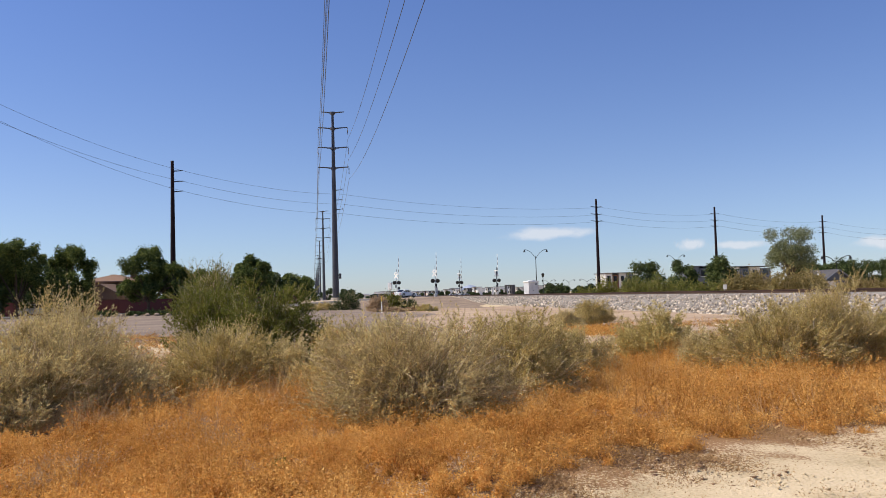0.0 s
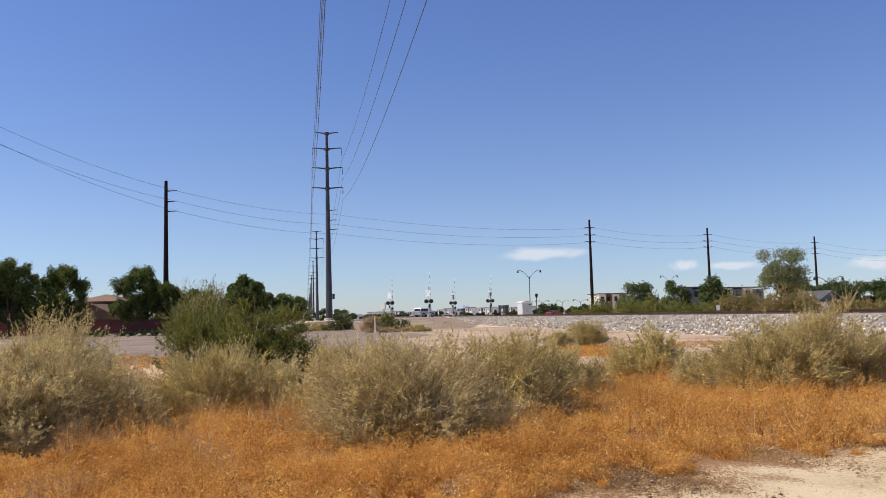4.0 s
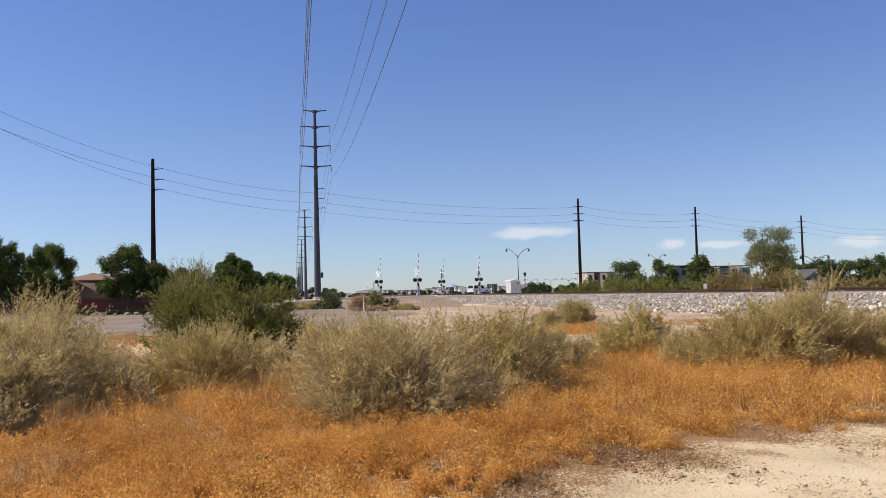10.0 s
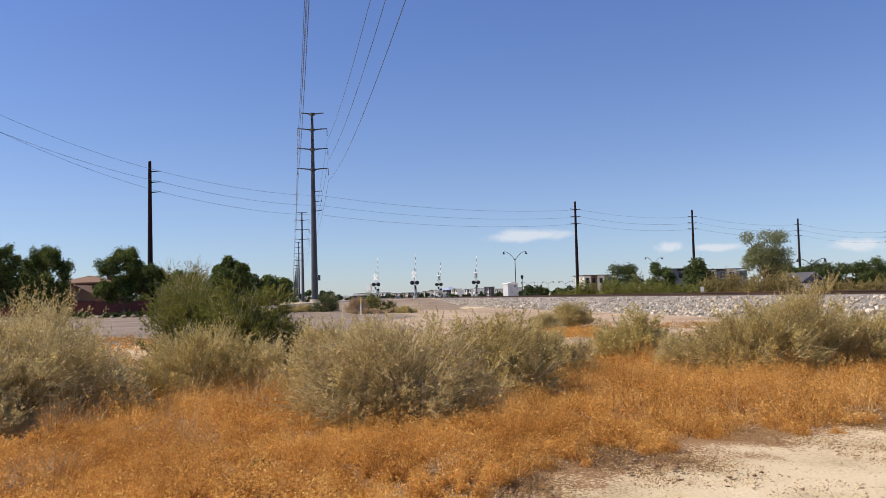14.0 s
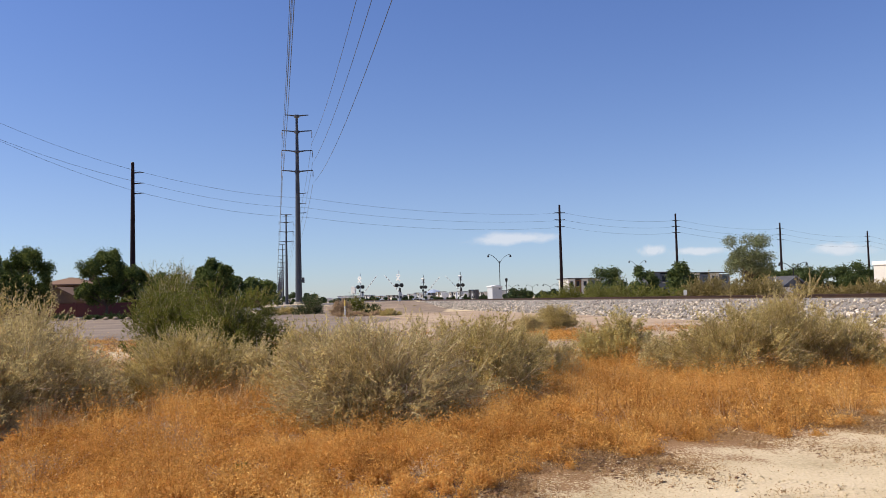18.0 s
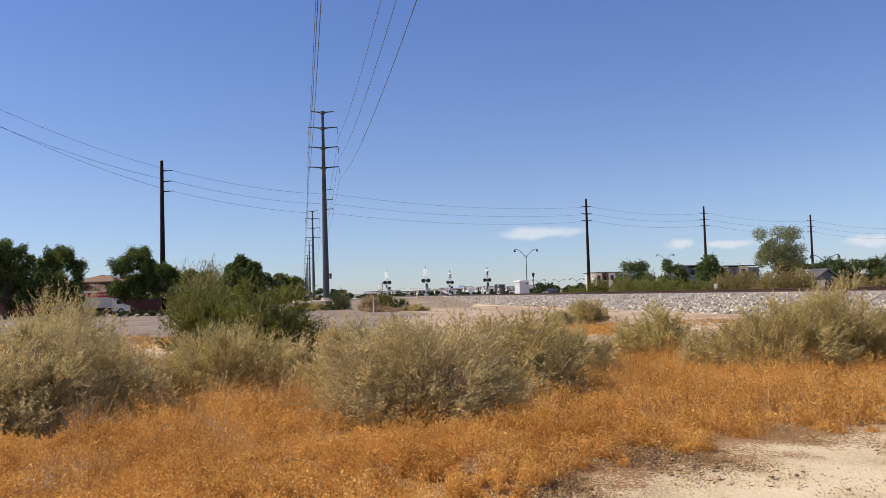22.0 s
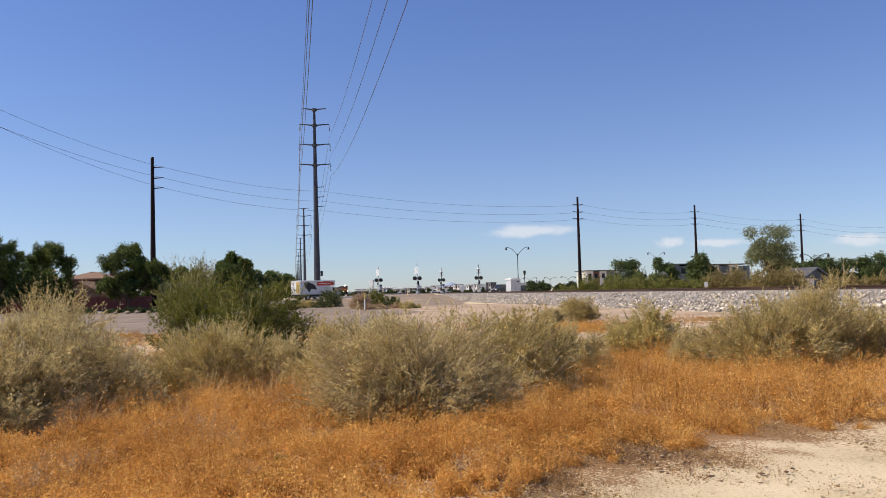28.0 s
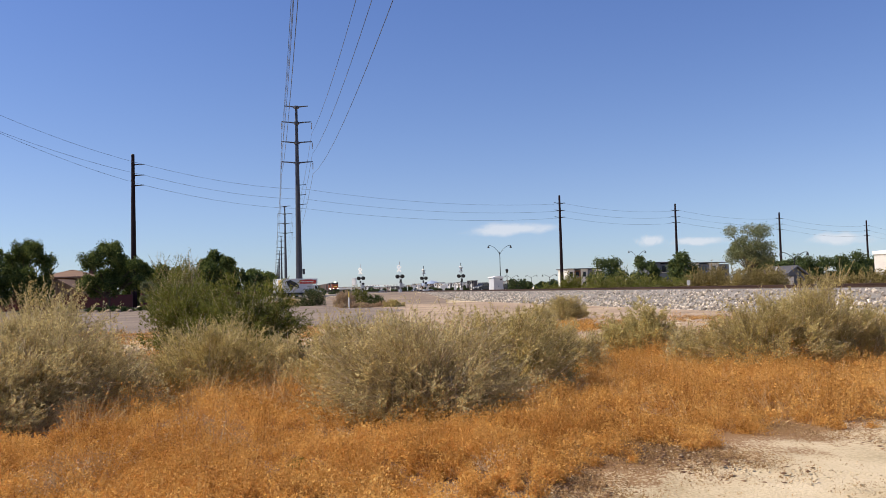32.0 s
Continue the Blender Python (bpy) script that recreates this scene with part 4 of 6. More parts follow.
def carpet(x, y):
    near = smoothstep(-0.15, 0.55, front_edge(x, y))
    far = 1 - smoothstep(14.5, 17.0, y + 0.6 * np.sin(x) - 0.45 * np.maximum(x, 0))
    bare = np.exp(-((x + 0.30) ** 2 + (y - 9.95) ** 2) / 0.05) + np.exp(-((x - 1.5) ** 2 + (y - 12.6) ** 2) / 0.3) + np.exp(-((x + 5.6) / 1.1) ** 4 - ((y - 10.4) / 0.7) ** 4) + 0.9 * np.exp(-((x + 3.0) ** 2 + (y - 13.0) ** 2) / 0.12)
    return near * far * (0.12 + 0.88 * gaps(x, y)) * (1 - np.minimum(bare, 1))


def fringe(x, y):
    f = front_edge(x, y)
    return np.where(x < -0.5, 0.0, smoothstep(-1.7, 0.25, f) * (1 - smoothstep(0.6, 1.6, f))) * (0.32 + 0.68 * lumps(x * 1.7, y * 1.7)) + 0.02 * (x > 0)


WEED = "thick carpet of dried orange desert weeds with round seed heads"
tufts("orange_weeds", 21, carpet, WEED, 0.17, 0.23, (ORANGE, HEAD), 60, 8, 0.0150, (-7, 7, 5.7, 9.6))
tufts("orange_weeds", 25, carpet, WEED, 0.29, 0.35, (ORANGE, HEAD), 56, 8, 0.0185, (-11, 11, 9.5, 18.5), thick=0.0036, wild=0.028)
tufts("straw_weeds", 27, lambda x, y: carpet(x, y) * (0.10 + 0.5 * (lumps(x * 1.3 + 1, y * 1.1) > 0.58)) * smoothstep(7.5, 11.5, y + 0.3 * x), "bleached straw stems standing among orange weeds", 0.36, 0.44, (STRAW, STRAW), 36, 1, 0.006, (-9, 9, 7.5, 17), thick=0.0032, wild=0.01, tall=1.25, bow=0.35)
STRAW_SPOTS = ((2.55, 14.6, 0.4), (3.4, 14.2, 0.4), (0.85, 11.6, 0.35), (-3.7, 12.8, 0.45), (-2.3, 12.6, 0.4), (-4.6, 10.7, 0.35), (1.9, 13.0, 0.3))
tufts("straw_fans", 29, lambda x, y: np.minimum(1, sum(np.exp(-((x - a) / r) ** 2 - ((y - b) / r) ** 2) for a, b, r in STRAW_SPOTS)), "pale straw grass fans at the foot of the shrubs", 0.2, 0.5, (STRAW, STRAW), 55, 2, 0.009, (-6, 5, 9.5, 16), thick=0.0036, wild=0.012, tall=1.1, bow=0.5)
weeds("dead_stubble", 6200, 22, fringe, "sparse dead brown stubble on pale sand", 0.02, 0.09, (STUBBLE, STUBBLE), per=9, head=0.010, heads=2, region=(-1, 9, 5.6, 11.5), spreadr=0.12, thick=0.0022)
weeds("rust_weeds", 1300, 23, lambda x, y: 0.1 + 0.9 * (lumps(x * 0.5, y * 0.4) > 0.55), "patchy rust-brown dry weeds on the sandy verge", 0.14, 0.34, (STUBBLE, ORANGE), region=(-18, 14, 19, 39), per=16, thick=0.005, head=0.03)
weeds("rust_weeds", 900, 26, lambda x, y: 0.25 + 0.75 * lumps(x * 0.8, y * 0.5), "rust-brown dry weeds between the shrubs and the lot", 0.12, 0.3, (STUBBLE, ORANGE), region=(-17, -4, 21, 37), per=16, thick=0.005, head=0.03)
weeds("orange_weed_patch", 160, 28, lambda x, y: np.exp(-((x - 5.7) / 0.7) ** 2 - ((y - 31.6) / 2.0) ** 2), "patch of dried orange weeds between shrubs", 0.2, 0.4, (ORANGE, HEAD), region=(4.1, 7.3, 27.6, 35.6), per=24, heads=4, head=0.03, thick=0.005)
GREY_SPOTS = ((-2.6, 9.2, 0.4), (-3.55, 7.9, 0.4), (-3.45, 7.1, 0.35), (-1.3, 9.3, 0.3), (-3.2, 10.4, 0.35), (0.2, 7.4, 0.2))
tufts("grey_weeds", 24, lambda x, y: np.minimum(1, sum(np.exp(-((x - a) / r) ** 2 - ((y - b) / r) ** 2) for a, b, r in GREY_SPOTS)), "patches of grey dead weeds among the orange ones", 0.19, 0.33, (LITTER_GREY, LITTER_GREY), 44, 4, 0.012, (-6, 1, 6, 11.5))

# clods and pebbles on the bare sand
def clods(n, seed, name, mat, label, keep, big, flat):
    g = np.random.default_rng(seed)
    x, y = g.uniform(-1, 8.5, n), g.uniform(4.9, 12.0, n)
    ok = (g.random(n) < keep(x, y)) & (x < 0.62 * y + 0.5)
    x, y = x[ok], y[ok]
    m = len(x)
    base = np.array([[1, 0, 0], [0, 1, 0], [-1, 0, 0], [0, -1, 0], [0, 0, 0.7 * flat], [0, 0, -0.7 * flat]])
    tri = np.array([[0, 1, 4], [1, 2, 4], [2, 3, 4], [3, 0, 4], [1, 0, 5], [2, 1, 5], [3, 2, 5], [0, 3, 5]])
    r = 0.004 + big * g.random(m) ** 4
    V = base[None] * r[:, None, None] * g.uniform(0.5, 1.4, (m, 6, 1)) + np.stack([x, y, ground_z(x, y)], -1)[:, None]
    F = (tri[None] + (np.arange(m) * 6)[:, None, None]).reshape(-1, 3)
    return tagged(part(name, np_mesh(name, V, F), mat), label, "pebbles", kind="stuff")


def bare_sand(x, y):
    return (front_edge(x, y) < 0.9) * (0.25 + 0.75 * lumps(x * 2.1, y * 2.4))


clods(26000, 9, "sand_clods", SAND, "small pale clods and pebbles on the sand", bare_sand, 0.016, 1.0)
clods(95000, 10, "plant_crumbs", CRUMB, "brown crumbs of dead weeds strewn over the sand", lambda x, y: np.clip(fringe(x, y) * 1.3, 0, 1) ** 1.4, 0.03, 0.5)



# ---- railway things ----
STRIPE = material("dull_red_stripe", (0.09, 0.02, 0.018), (0.07, 0.016, 0.015), 4, 0.6)


def crossing_signal(x, y, az, arm_side, shows_front):
    z = float(ground_z(x, y)) + 0.2
    s = thing("crossing_signal", pose(x, y, z, 0, 0, az), "silver railway crossing mast with white crossbuck, dark lamps and striped gate", "crossing signal", "crossing signals at the railway")
    part("mast", cone(bmesh.new(), 0.075, 0.065, 5.75, pose(0, 0, -0.25), 10), DARK if not shows_front else SILVER, s)
    part("base", boxed(0.5, 0.5, 0.6, pose(0, 0, 0.05), 0.03), SILVER, s)
    part("gate_mechanism", boxed(0.42, 0.5, 0.75, pose(arm_side * 0.15, 0.28, 1.1), 0.04), SILVER, s)
    aim = pose(0, 0, 0, 0, 0, 34)
    for a in (45, -45):
        part("crossbuck_blade", boxed(1.4, 0.02, 0.29, pose(0, 0, 0, 0, 0, 15) @ pose(-0.1, (-0.09 if shows_front else 0.09) + 0.004 * (a > 0), 4.1, 0, a, 0), 0.005), WHITE if shows_front else SILVER, s)
    part("track_sign", boxed(0.65, 0.02, 0.22, pose(0, 0, 0, 0, 0, 15) @ pose(-0.15, -0.09, 4.75)), WHITE, s)
    for face in (-1, 1):
        part("lamp_bar", boxed(1.2, 0.06, 0.06, aim @ pose(0, face * 0.1, 2.75)), DARK, s)
        for q in (-0.5, 0.5):
            t = part("lamp", cone(bmesh.new(), 0.37, 0.37, 0.03, aim @ pose(q, face * 0.14, 2.75, 90, 0, 0), 20), TYRE, s)
            part("lens", cone(bmesh.new(), 0.12, 0.12, 0.03, aim @ pose(q, face * 0.175, 2.75, 90, 0, 0), 16), BLACKLENS, t)
            part("hood", cone(bmesh.new(), 0.17, 0.14, 0.30, aim @ pose(q, face * 0.16, 2.75, -90 * face, 0, 0), 14), DARK, t)
    part("junction_box", boxed(0.3, 0.25, 0.5, pose(-arm_side * 0.25, 0, 2.0), 0.02), DARK, s)
    part("counterweight_frame", boxed(0.16, 0.5, 1.3, pose(arm_side * 0.2, 0.3, 1.2, 0, arm_side * 12, 0), 0.03), DARK, s)
    arm = part("gate_arm", boxed(0.12, 0.05, 0.9, pose(0, 0, 0.2), 0.01), SILVER, s)
    for i in range(12):
        part("stripe", boxed(0.10, 0.04, 0.55, pose(0, 0, 0.6 + 0.55 * i)), WHITE if i % 2 else STRIPE, arm)
    part("counterweight", boxed(0.35, 0.12, 0.5, pose(0, 0, -0.75), 0.03), SILVER, arm)
    return s, arm


SIGNALS = []
for x, y, side, front in ((-9.5, 168, 1, True), (-1.6, 155, -1, True), (3.5, 186, 1, False), (10.9, 172, -1, False)):
    SIGNALS.append((crossing_signal(x, y, -58, side, front), side))

# equipment cabinet beside the crossing
cab = thing("signal_cabinet", pose(14.3, 137, float(ground_z(14.3, 137)), 0, 0, 20), "pale grey metal railway signal cabinet with a white roof", "cabinet")
part("body", boxed(1.75, 1.9, 2.5, pose(0, 0, 1.32), 0.02), PAINTED, cab)
part("roof", boxed(1.98, 2.12, 0.18, pose(0, 0, 2.66), 0.05), WHITE, cab)
part("roof_ridge", prism([(-0.95, 0), (0.95, 0), (0, 0.14)], 2.0), WHITE, cab, at=pose(0, 0, 2.75))
part("plinth", boxed(1.85, 2.0, 0.5, pose(0, 0, -0.15)), CONCRETE, cab)
part("vent", boxed(0.35, 0.03, 0.3, pose(0.45, -0.96, 2.2)), DARK, cab)
part("handle", boxed(0.05, 0.06, 0.2, pose(-0.1, -0.99, 1.2)), DARK, cab)
part("door", boxed(0.9, 0.04, 1.95, pose(0.2, -0.96, 1.2), 0.01), PAINTED, cab)


def street_lamp(x, y, h, az=0):
    s = thing("street_lamp", pose(x, y, float(ground_z(x, y)), 0, 0, az), "tall black street lamp with two curved arms", "street lamp", "street lamps along the road")
    part("post", cone(bmesh.new(), 0.11, 0.07, h * 0.86, None, 10), DARK, s)
    for side in (1, -1):
        bm = bmesh.new()
        pts = [Vector((side * 2.6 * u, 0, h * 0.80 + h * 0.2 * math.sin(u * 1.57) ** 0.8)) for u in np.linspace(0, 1, 9)]
        for a, b in zip(pts, pts[1:]):
            rod(bm, a, b, 0.06, 0.05, 6)
        arm = part("arm", bm, DARK, s)
        part("lamp_head", cone(bmesh.new(), 0.28, 0.1, 0.55, pose(side * 2.65, 0, h - 0.6), 10), DARK, arm)
    return s


street_lamp(21.1, 190, 10.4, 10)
street_lamp(68.4, 245, 11.4, 10)
street_lamp(41.5, 330, 6.2, 10)
street_lamp(57.0, 380, 6.8, 10)
street_lamp(51.5, 300, 5.8, 10)
street_lamp(66.5, 141, 6.4, 10)

lantern = thing("lantern_post", pose(22.0, 185, 0.9), "dark lantern on a slim post behind the signal cabinet", "street lamp")
part("post", cone(bmesh.new(), 0.09, 0.07, 3.9, None, 8), DARK, lantern)
part("lantern", cone(bmesh.new(), 0.2, 0.34, 0.7, pose(0, 0, 3.9), 10), DARK, lantern)
part("cap", cone(bmesh.new(), 0.38, 0.05, 0.25, pose(0, 0, 4.6), 10), DARK, lantern)
ctl = thing("control_box", pose(-10.9, 168.6, float(ground_z(-10.9, 168.6)), 0, 0, -20), "white metal control box on a post beside the crossing signal", "control box")
part("post", cone(bmesh.new(), 0.06, 0.06, 1.6, None, 8), SILVER, ctl)
part("box", boxed(0.8, 0.5, 1.5, pose(0, 0, 2.3), 0.03), WHITE, ctl)

post = thing("marker_post", pose(-5.9, 78.5, 0), "white marker post with an orange-yellow top", "marker post")
part("post", cone(bmesh.new(), 0.06, 0.055, 1.05, None, 10), WHITE, post)
part("top", cone(bmesh.new(), 0.062, 0.055, 0.55, pose(0, 0, 1.05), 10), YELLOW, post)

# ---- houses and trees by the road ----
# darker copy of the tree leaf, with shade put into its colour
LEAF_SHADED = material("shaded_green_leaf", (0.028, 0.048, 0.013), (0.13, 0.155, 0.042), 0.3, 0.7, island=0.55, third=(0.058, 0.086, 0.022), through_light=0.15)
GREEN = "dense dark green street tree with a rounded crown"


def lobed_tree(x, y, lobes, seed, leaf_mat, label, n=900, size=0.13, trunk_r=0.2, droop=0.25):
    """A trunk that forks into limbs, each of which carries a hanging mass of leaves; lobes: side, height and radius."""
    g = np.random.default_rng(seed)
    t = thing("tree", pose(x, y, float(ground_z(x, y)) - 0.05), label, "tree", "trees along the road")
    bm = bmesh.new()
    top = max(q[1] for q in lobes)
    fork = Vector((0.1, 0, top * 0.22))
    rod(bm, (0, 0, 0), fork, trunk_r, trunk_r * 0.75, 10)
    cs, rs = [], []
    for dx, z, r in lobes:
        z = z * 1.05 + 0.1
        c0 = Vector((dx, g.uniform(-0.9, 0.9) * r, z))
        mid = fork.lerp(c0, 0.55) + Vector((0, 0, 0.05 * top))
        rod(bm, fork, mid, trunk_r * 0.45, trunk_r * 0.25, 6)
        rod(bm, mid, c0, trunk_r * 0.25, trunk_r * 0.08, 5)
        for i in range(max(6, int(12 * r))):
            d = Vector(g.normal(size=3)).normalized()
            cs.append(np.array(c0) + np.array(d) * r * g.uniform(0.3, 0.9) * np.array([1, 1, 0.85]))
            rs.append(r * g.uniform(0.3, 0.5))
            rod(bm, c0, cs[-1], trunk_r * 0.06, trunk_r * 0.03, 4)
    part("trunk", bm, BARK, t)
    cs, rs = np.array(cs), np.array(rs)
    weight = rs ** 2 / (rs ** 2).sum()
    m = n * len(cs) // 6
    k = g.choice(len(cs), m, p=weight)
    d = g.normal(size=(m, 3))
    d /= np.linalg.norm(d, axis=1, keepdims=True)
    q = g.uniform(0.1, 1.0, m)[:, None] ** 0.6 * (1 + 0.2 * g.normal(size=(m, 1)))
    c = cs[k] + d * q * rs[k][:, None]
    c[:, 2] -= droop * g.random(m) ** 2 * 1.6
    c[:, 2] = np.maximum(c[:, 2], 0.25)
    V, F = leaves(c, size, g, 0.2, 1.6)
    part("crown", np_mesh("crown", V, F), leaf_mat, t)
    return t


lobed_tree(-36.6, 103, [(0.05, 7.0, 1.6), (-1.3, 6.0, 1.5), (0.9, 5.5, 1.7), (-2.3, 3.4, 1.45), (-3.1, 2.9, 0.9), (-0.3, 3.8, 1.7), (1.6, 4.0, 1.5), (3.4, 5.2, 1.2), (4.3, 4.9, 0.95), (5.0, 4.2, 0.75), (-1.6, 2.6, 1.4), (0.9, 3.1, 1.3), (2.6, 3.3, 1.0), (3.8, 3.6, 0.9)], 31, LEAF, GREEN, n=1200)
lobed_tree(-47.3, 104, [(1.44, 7.41, 1.44), (-0.29, 7.22, 1.59), (-1.83, 6.74, 0.96), (2.41, 6.07, 1.35), (3.18, 5.01, 0.96), (-1.35, 4.81, 1.64), (-2.41, 3.66, 1.16), (0.39, 4.24, 1.83), (1.93, 3.47, 1.25), (2.89, 3.66, 1.16), (1.16, 2.89, 1.25), (-1.73, 2.12, 1.25), (0.19, 2.21, 1.44), (2.12, 2.21, 1.25)], 33, LEAF, GREEN, n=1200, droop=0.5)
lobed_tree(-52.3, 102, [(0.37, 8.09, 1.47), (-1.38, 8.18, 1.56), (2.02, 7.72, 1.29), (3.03, 7.08, 0.92), (0.00, 6.25, 1.93), (2.02, 5.51, 1.47), (-1.38, 4.96, 1.93), (2.76, 4.14, 1.01), (0.64, 3.68, 1.38), (-3.49, 7.54, 1.65), (-3.77, 4.96, 1.84), (-2.39, 2.76, 1.75), (0.18, 2.21, 1.47), (2.39, 2.57, 1.38)], 34, LEAF, GREEN, n=1000)
tree(-57.5, 102, 10.4, 9.0, 35, LEAF, GREEN, n=16000, blobs=22, size=0.22, low=0.12)
tree(-62, 129, 8.6, 9.5, 47, LEAF_SHADED, GREEN, n=12000, blobs=26, size=0.2, low=0.06, density=1.1)
tree(-69, 130, 8.6, 9.5, 48, LEAF_SHADED, GREEN, n=12000, blobs=26, size=0.2, low=0.06, density=1.1)
tree(-40, 139, 6.5, 6.5, 42, LEAF, GREEN, n=9000, blobs=24, size=0.22, low=0.06)
tree(-33, 150, 6.5, 6.5, 43, LEAF, GREEN, n=9000, blobs=24, size=0.22, low=0.06)
tree(-47, 146, 7.5, 7.5, 44, LEAF, GREEN, n=9000, blobs=24, size=0.22, low=0.06)
tree(-28, 158, 5.5, 6.5, 45, LEAF, GREEN, n=9000, blobs=24, size=0.22, low=0.06)
lobed_tree(-30.4, 99, [(0.0, 2.7, 0.9), (0.6, 1.8, 0.9), (-0.5, 1.4, 0.7)], 36, LEAF_PALE, "pale grey-green shrubby tree beside the road", n=900, trunk_r=0.08)
lobed_tree(-55.0, 101, [(0.0, 3.0, 1.1), (-0.7, 2.0, 1.1), (0.6, 1.7, 0.9)], 46, LEAF_PALE, "pale grey-green shrubby tree beside the road", n=900, trunk_r=0.08)
lobed_tree(-22.0, 95, [(0.1, 5.5, 1.15), (-1.2, 4.9, 1.0), (1.3, 4.9, 1.0), (-0.3, 4.0, 1.5), (1.9, 3.9, 0.65), (-1.5, 3.4, 1.1), (1.0, 3.0, 1.2), (-0.4, 2.2, 1.3)], 37, LEAF, "dense green mesquite tree", n=1500)
lobed_tree(-19.1, 100, [(-0.9, 3.9, 0.6), (-0.3, 3.2, 0.8), (1.0, 3.3, 0.85), (1.8, 2.6, 0.7), (0.0, 2.0, 0.95)], 38, LEAF_SHADED, "olive desert tree with a rounded crown", n=900, trunk_r=0.12)
tree(-25.5, 98, 4.6, 4.6, 39, LEAF, GREEN, n=9000, size=0.17, low=0.1, trunk_r=0.12)
bush(-12.4, 45, 1.5, 1.3, 3.9, 41, 130, leaf=0.036, leaf_mat=CREOSOTE, label="airy palo verde with thin feathery branches", low=0.15, bare=40, sprigs=12, per=13, feather=1.5, clump=0.11, twig=2.5, group="trees along the road")
for i in range(9):
    g = np.random.default_rng(700 + i)
    x, y = -43 + 2.2 * i + g.uniform(-0.5, 0.5), 97 + g.uniform(-1, 1.5)
    shrub(x, y, g.uniform(1.0, 1.6), 0.9, g.uniform(0.45, 0.75), 700 + i, 110, 8, 8, leaf=0.07, leaf_mat=LEAF_SHADED, label="low dark olive hedge shrub", group="hedge shrubs by the lot", twig_w=0.006)
for i in range(16):
    g = np.random.default_rng(740 + i)
    r = g.uniform(0.15, 0.34)
    bm = bmesh.new()
    bmesh.ops.create_icosphere(bm, subdivisions=2, radius=r)
    for v in bm.verts:
        v.co *= 1 + 0.25 * noise.noise(v.co * 3 + Vector((i, 0, 0)))
        v.co.z *= 0.7
    x, y = -45 + 1.4 * i + g.uniform(-0.4, 0.4), 94.5 + g.uniform(-0.7, 0.7)
    tagged(part("boulder", bm, BOULDER, at=(x, y, r * 0.35)), "tan landscape boulder at the edge of the lot", "boulder", "boulders at the lot's edge")

# scrub and trees beyond the railway
tree(62.6, 150, 11.9, 9.6, 40, LEAF_PALE, "tall airy grey-green tree behind the tracks", n=17000, blobs=46, size=0.12, trunk_h=0.25, low=0.40, taper=0.5, density=0.8, group="trees behind the railway")
FAR_TREES = ((40.8, 170, 6.1, 7.8), (43.0, 150, 6.2, 5.0), (47.1, 140, 6.6, 6.4), (68.5, 158, 6.5, 6), (91, 190, 6.9, 8), (97, 192, 6.6, 7.5), (103, 190, 7.4, 8), (109, 192, 7.0, 8), (116, 190, 7.8, 8.5), (123, 192, 7.2, 8), (85, 188, 5.6, 7), (131, 190, 8.5, 9), (139, 192, 8, 9))
for i, (x, y, h, w) in enumerate(FAR_TREES):
    tree(x, y, h, w, 50 + i, LEAF_SHADED, "dark green tree behind the railway", n=10000, blobs=26, size=0.17, low=0.08, density=1.1, taper=0.62, group="trees behind the railway")
SCRUB = ((18.7, 110, 1.9, 2.0, 1), (21.5, 110, 2.4, 3.0, 0), (24.0, 106, 2.0, 3.1, 1), (27.0, 105, 2.8, 3.2, 1), (29.5, 103, 2.2, 2.4, 1), (29.6, 95, 2.6, 2.1, 1), (32.4, 97, 2.2, 2.2, 1), (33.2, 95, 2.2, 3.0, 2), (35.2, 95, 2.6, 3.4, 2), (36.6, 90, 2.6, 3.4, 2), (38.8, 90, 2.4, 3.2, 2), (40.5, 91, 1.8, 2.8, 2), (46.0, 92, 2.6, 2.4, 2), (50.0, 92, 2.4, 2.3, 2), (54.0, 93, 2.8, 2.6, 2), (58.0, 94, 2.6, 2.8, 1))
for i, (x, y, w, h, k) in enumerate(SCRUB):
    shrub(x, y, w, w * 0.7, h, 300 + i, 150, 9, 8, leaf=0.105, leaf_mat=(CREOSOTE, LEAF_YELLOW, SCRUB_TAN)[k], label=("olive", "yellow-green", "dry tan-green")[k] + " bushy desert shrub behind the railway", group="shrubs behind the railway", twig_w=0.006, thick=0.014)
DRY_BRUSH = material("dry_tan_brush", (0.30, 0.20, 0.115), (0.58, 0.42, 0.26), 1.0, 0.95, island=0.3, third=(0.44, 0.31, 0.185), through_light=0.3)
ROADSIDE = ((-11.8, 100, 1.75, 2.1, LEAF_SHADED, "leafy bright green shrub beside the dirt lot", 90), (-14.6, 103, 1.4, 0.95, SAGE, "low tan and green desert scrub", 50), (-17.4, 106, 1.8, 0.8, SCRUB_TAN, "low tan and green desert scrub", 50),
            (-6.9, 87, 1.25, 1.75, DRY_BRUSH, "round dead tan bush beside the marker post", 80), (-5.6, 92, 1.5, 1.9, CREOSOTE, "dark olive desert shrub behind the marker post", 70), (-3.9, 91, 1.2, 1.25, LEAF_SHADED, "leafy green shrub on the dirt", 60),
            (-5.2, 82, 1.9, 0.5, DRY_BRUSH, "low rust-brown dead brush on the dirt", 60), (-3.0, 84, 1.5, 0.45, DRY_BRUSH, "low rust-brown dead brush on the dirt", 40), (-1.9, 82, 1.15, 0.6, LEAF_OLIVE, "low olive shrub on the dirt", 45), (-12.9, 118, 0.8, 2.7, LEAF_SHADED, "slim dark green shrub by the road", 30))
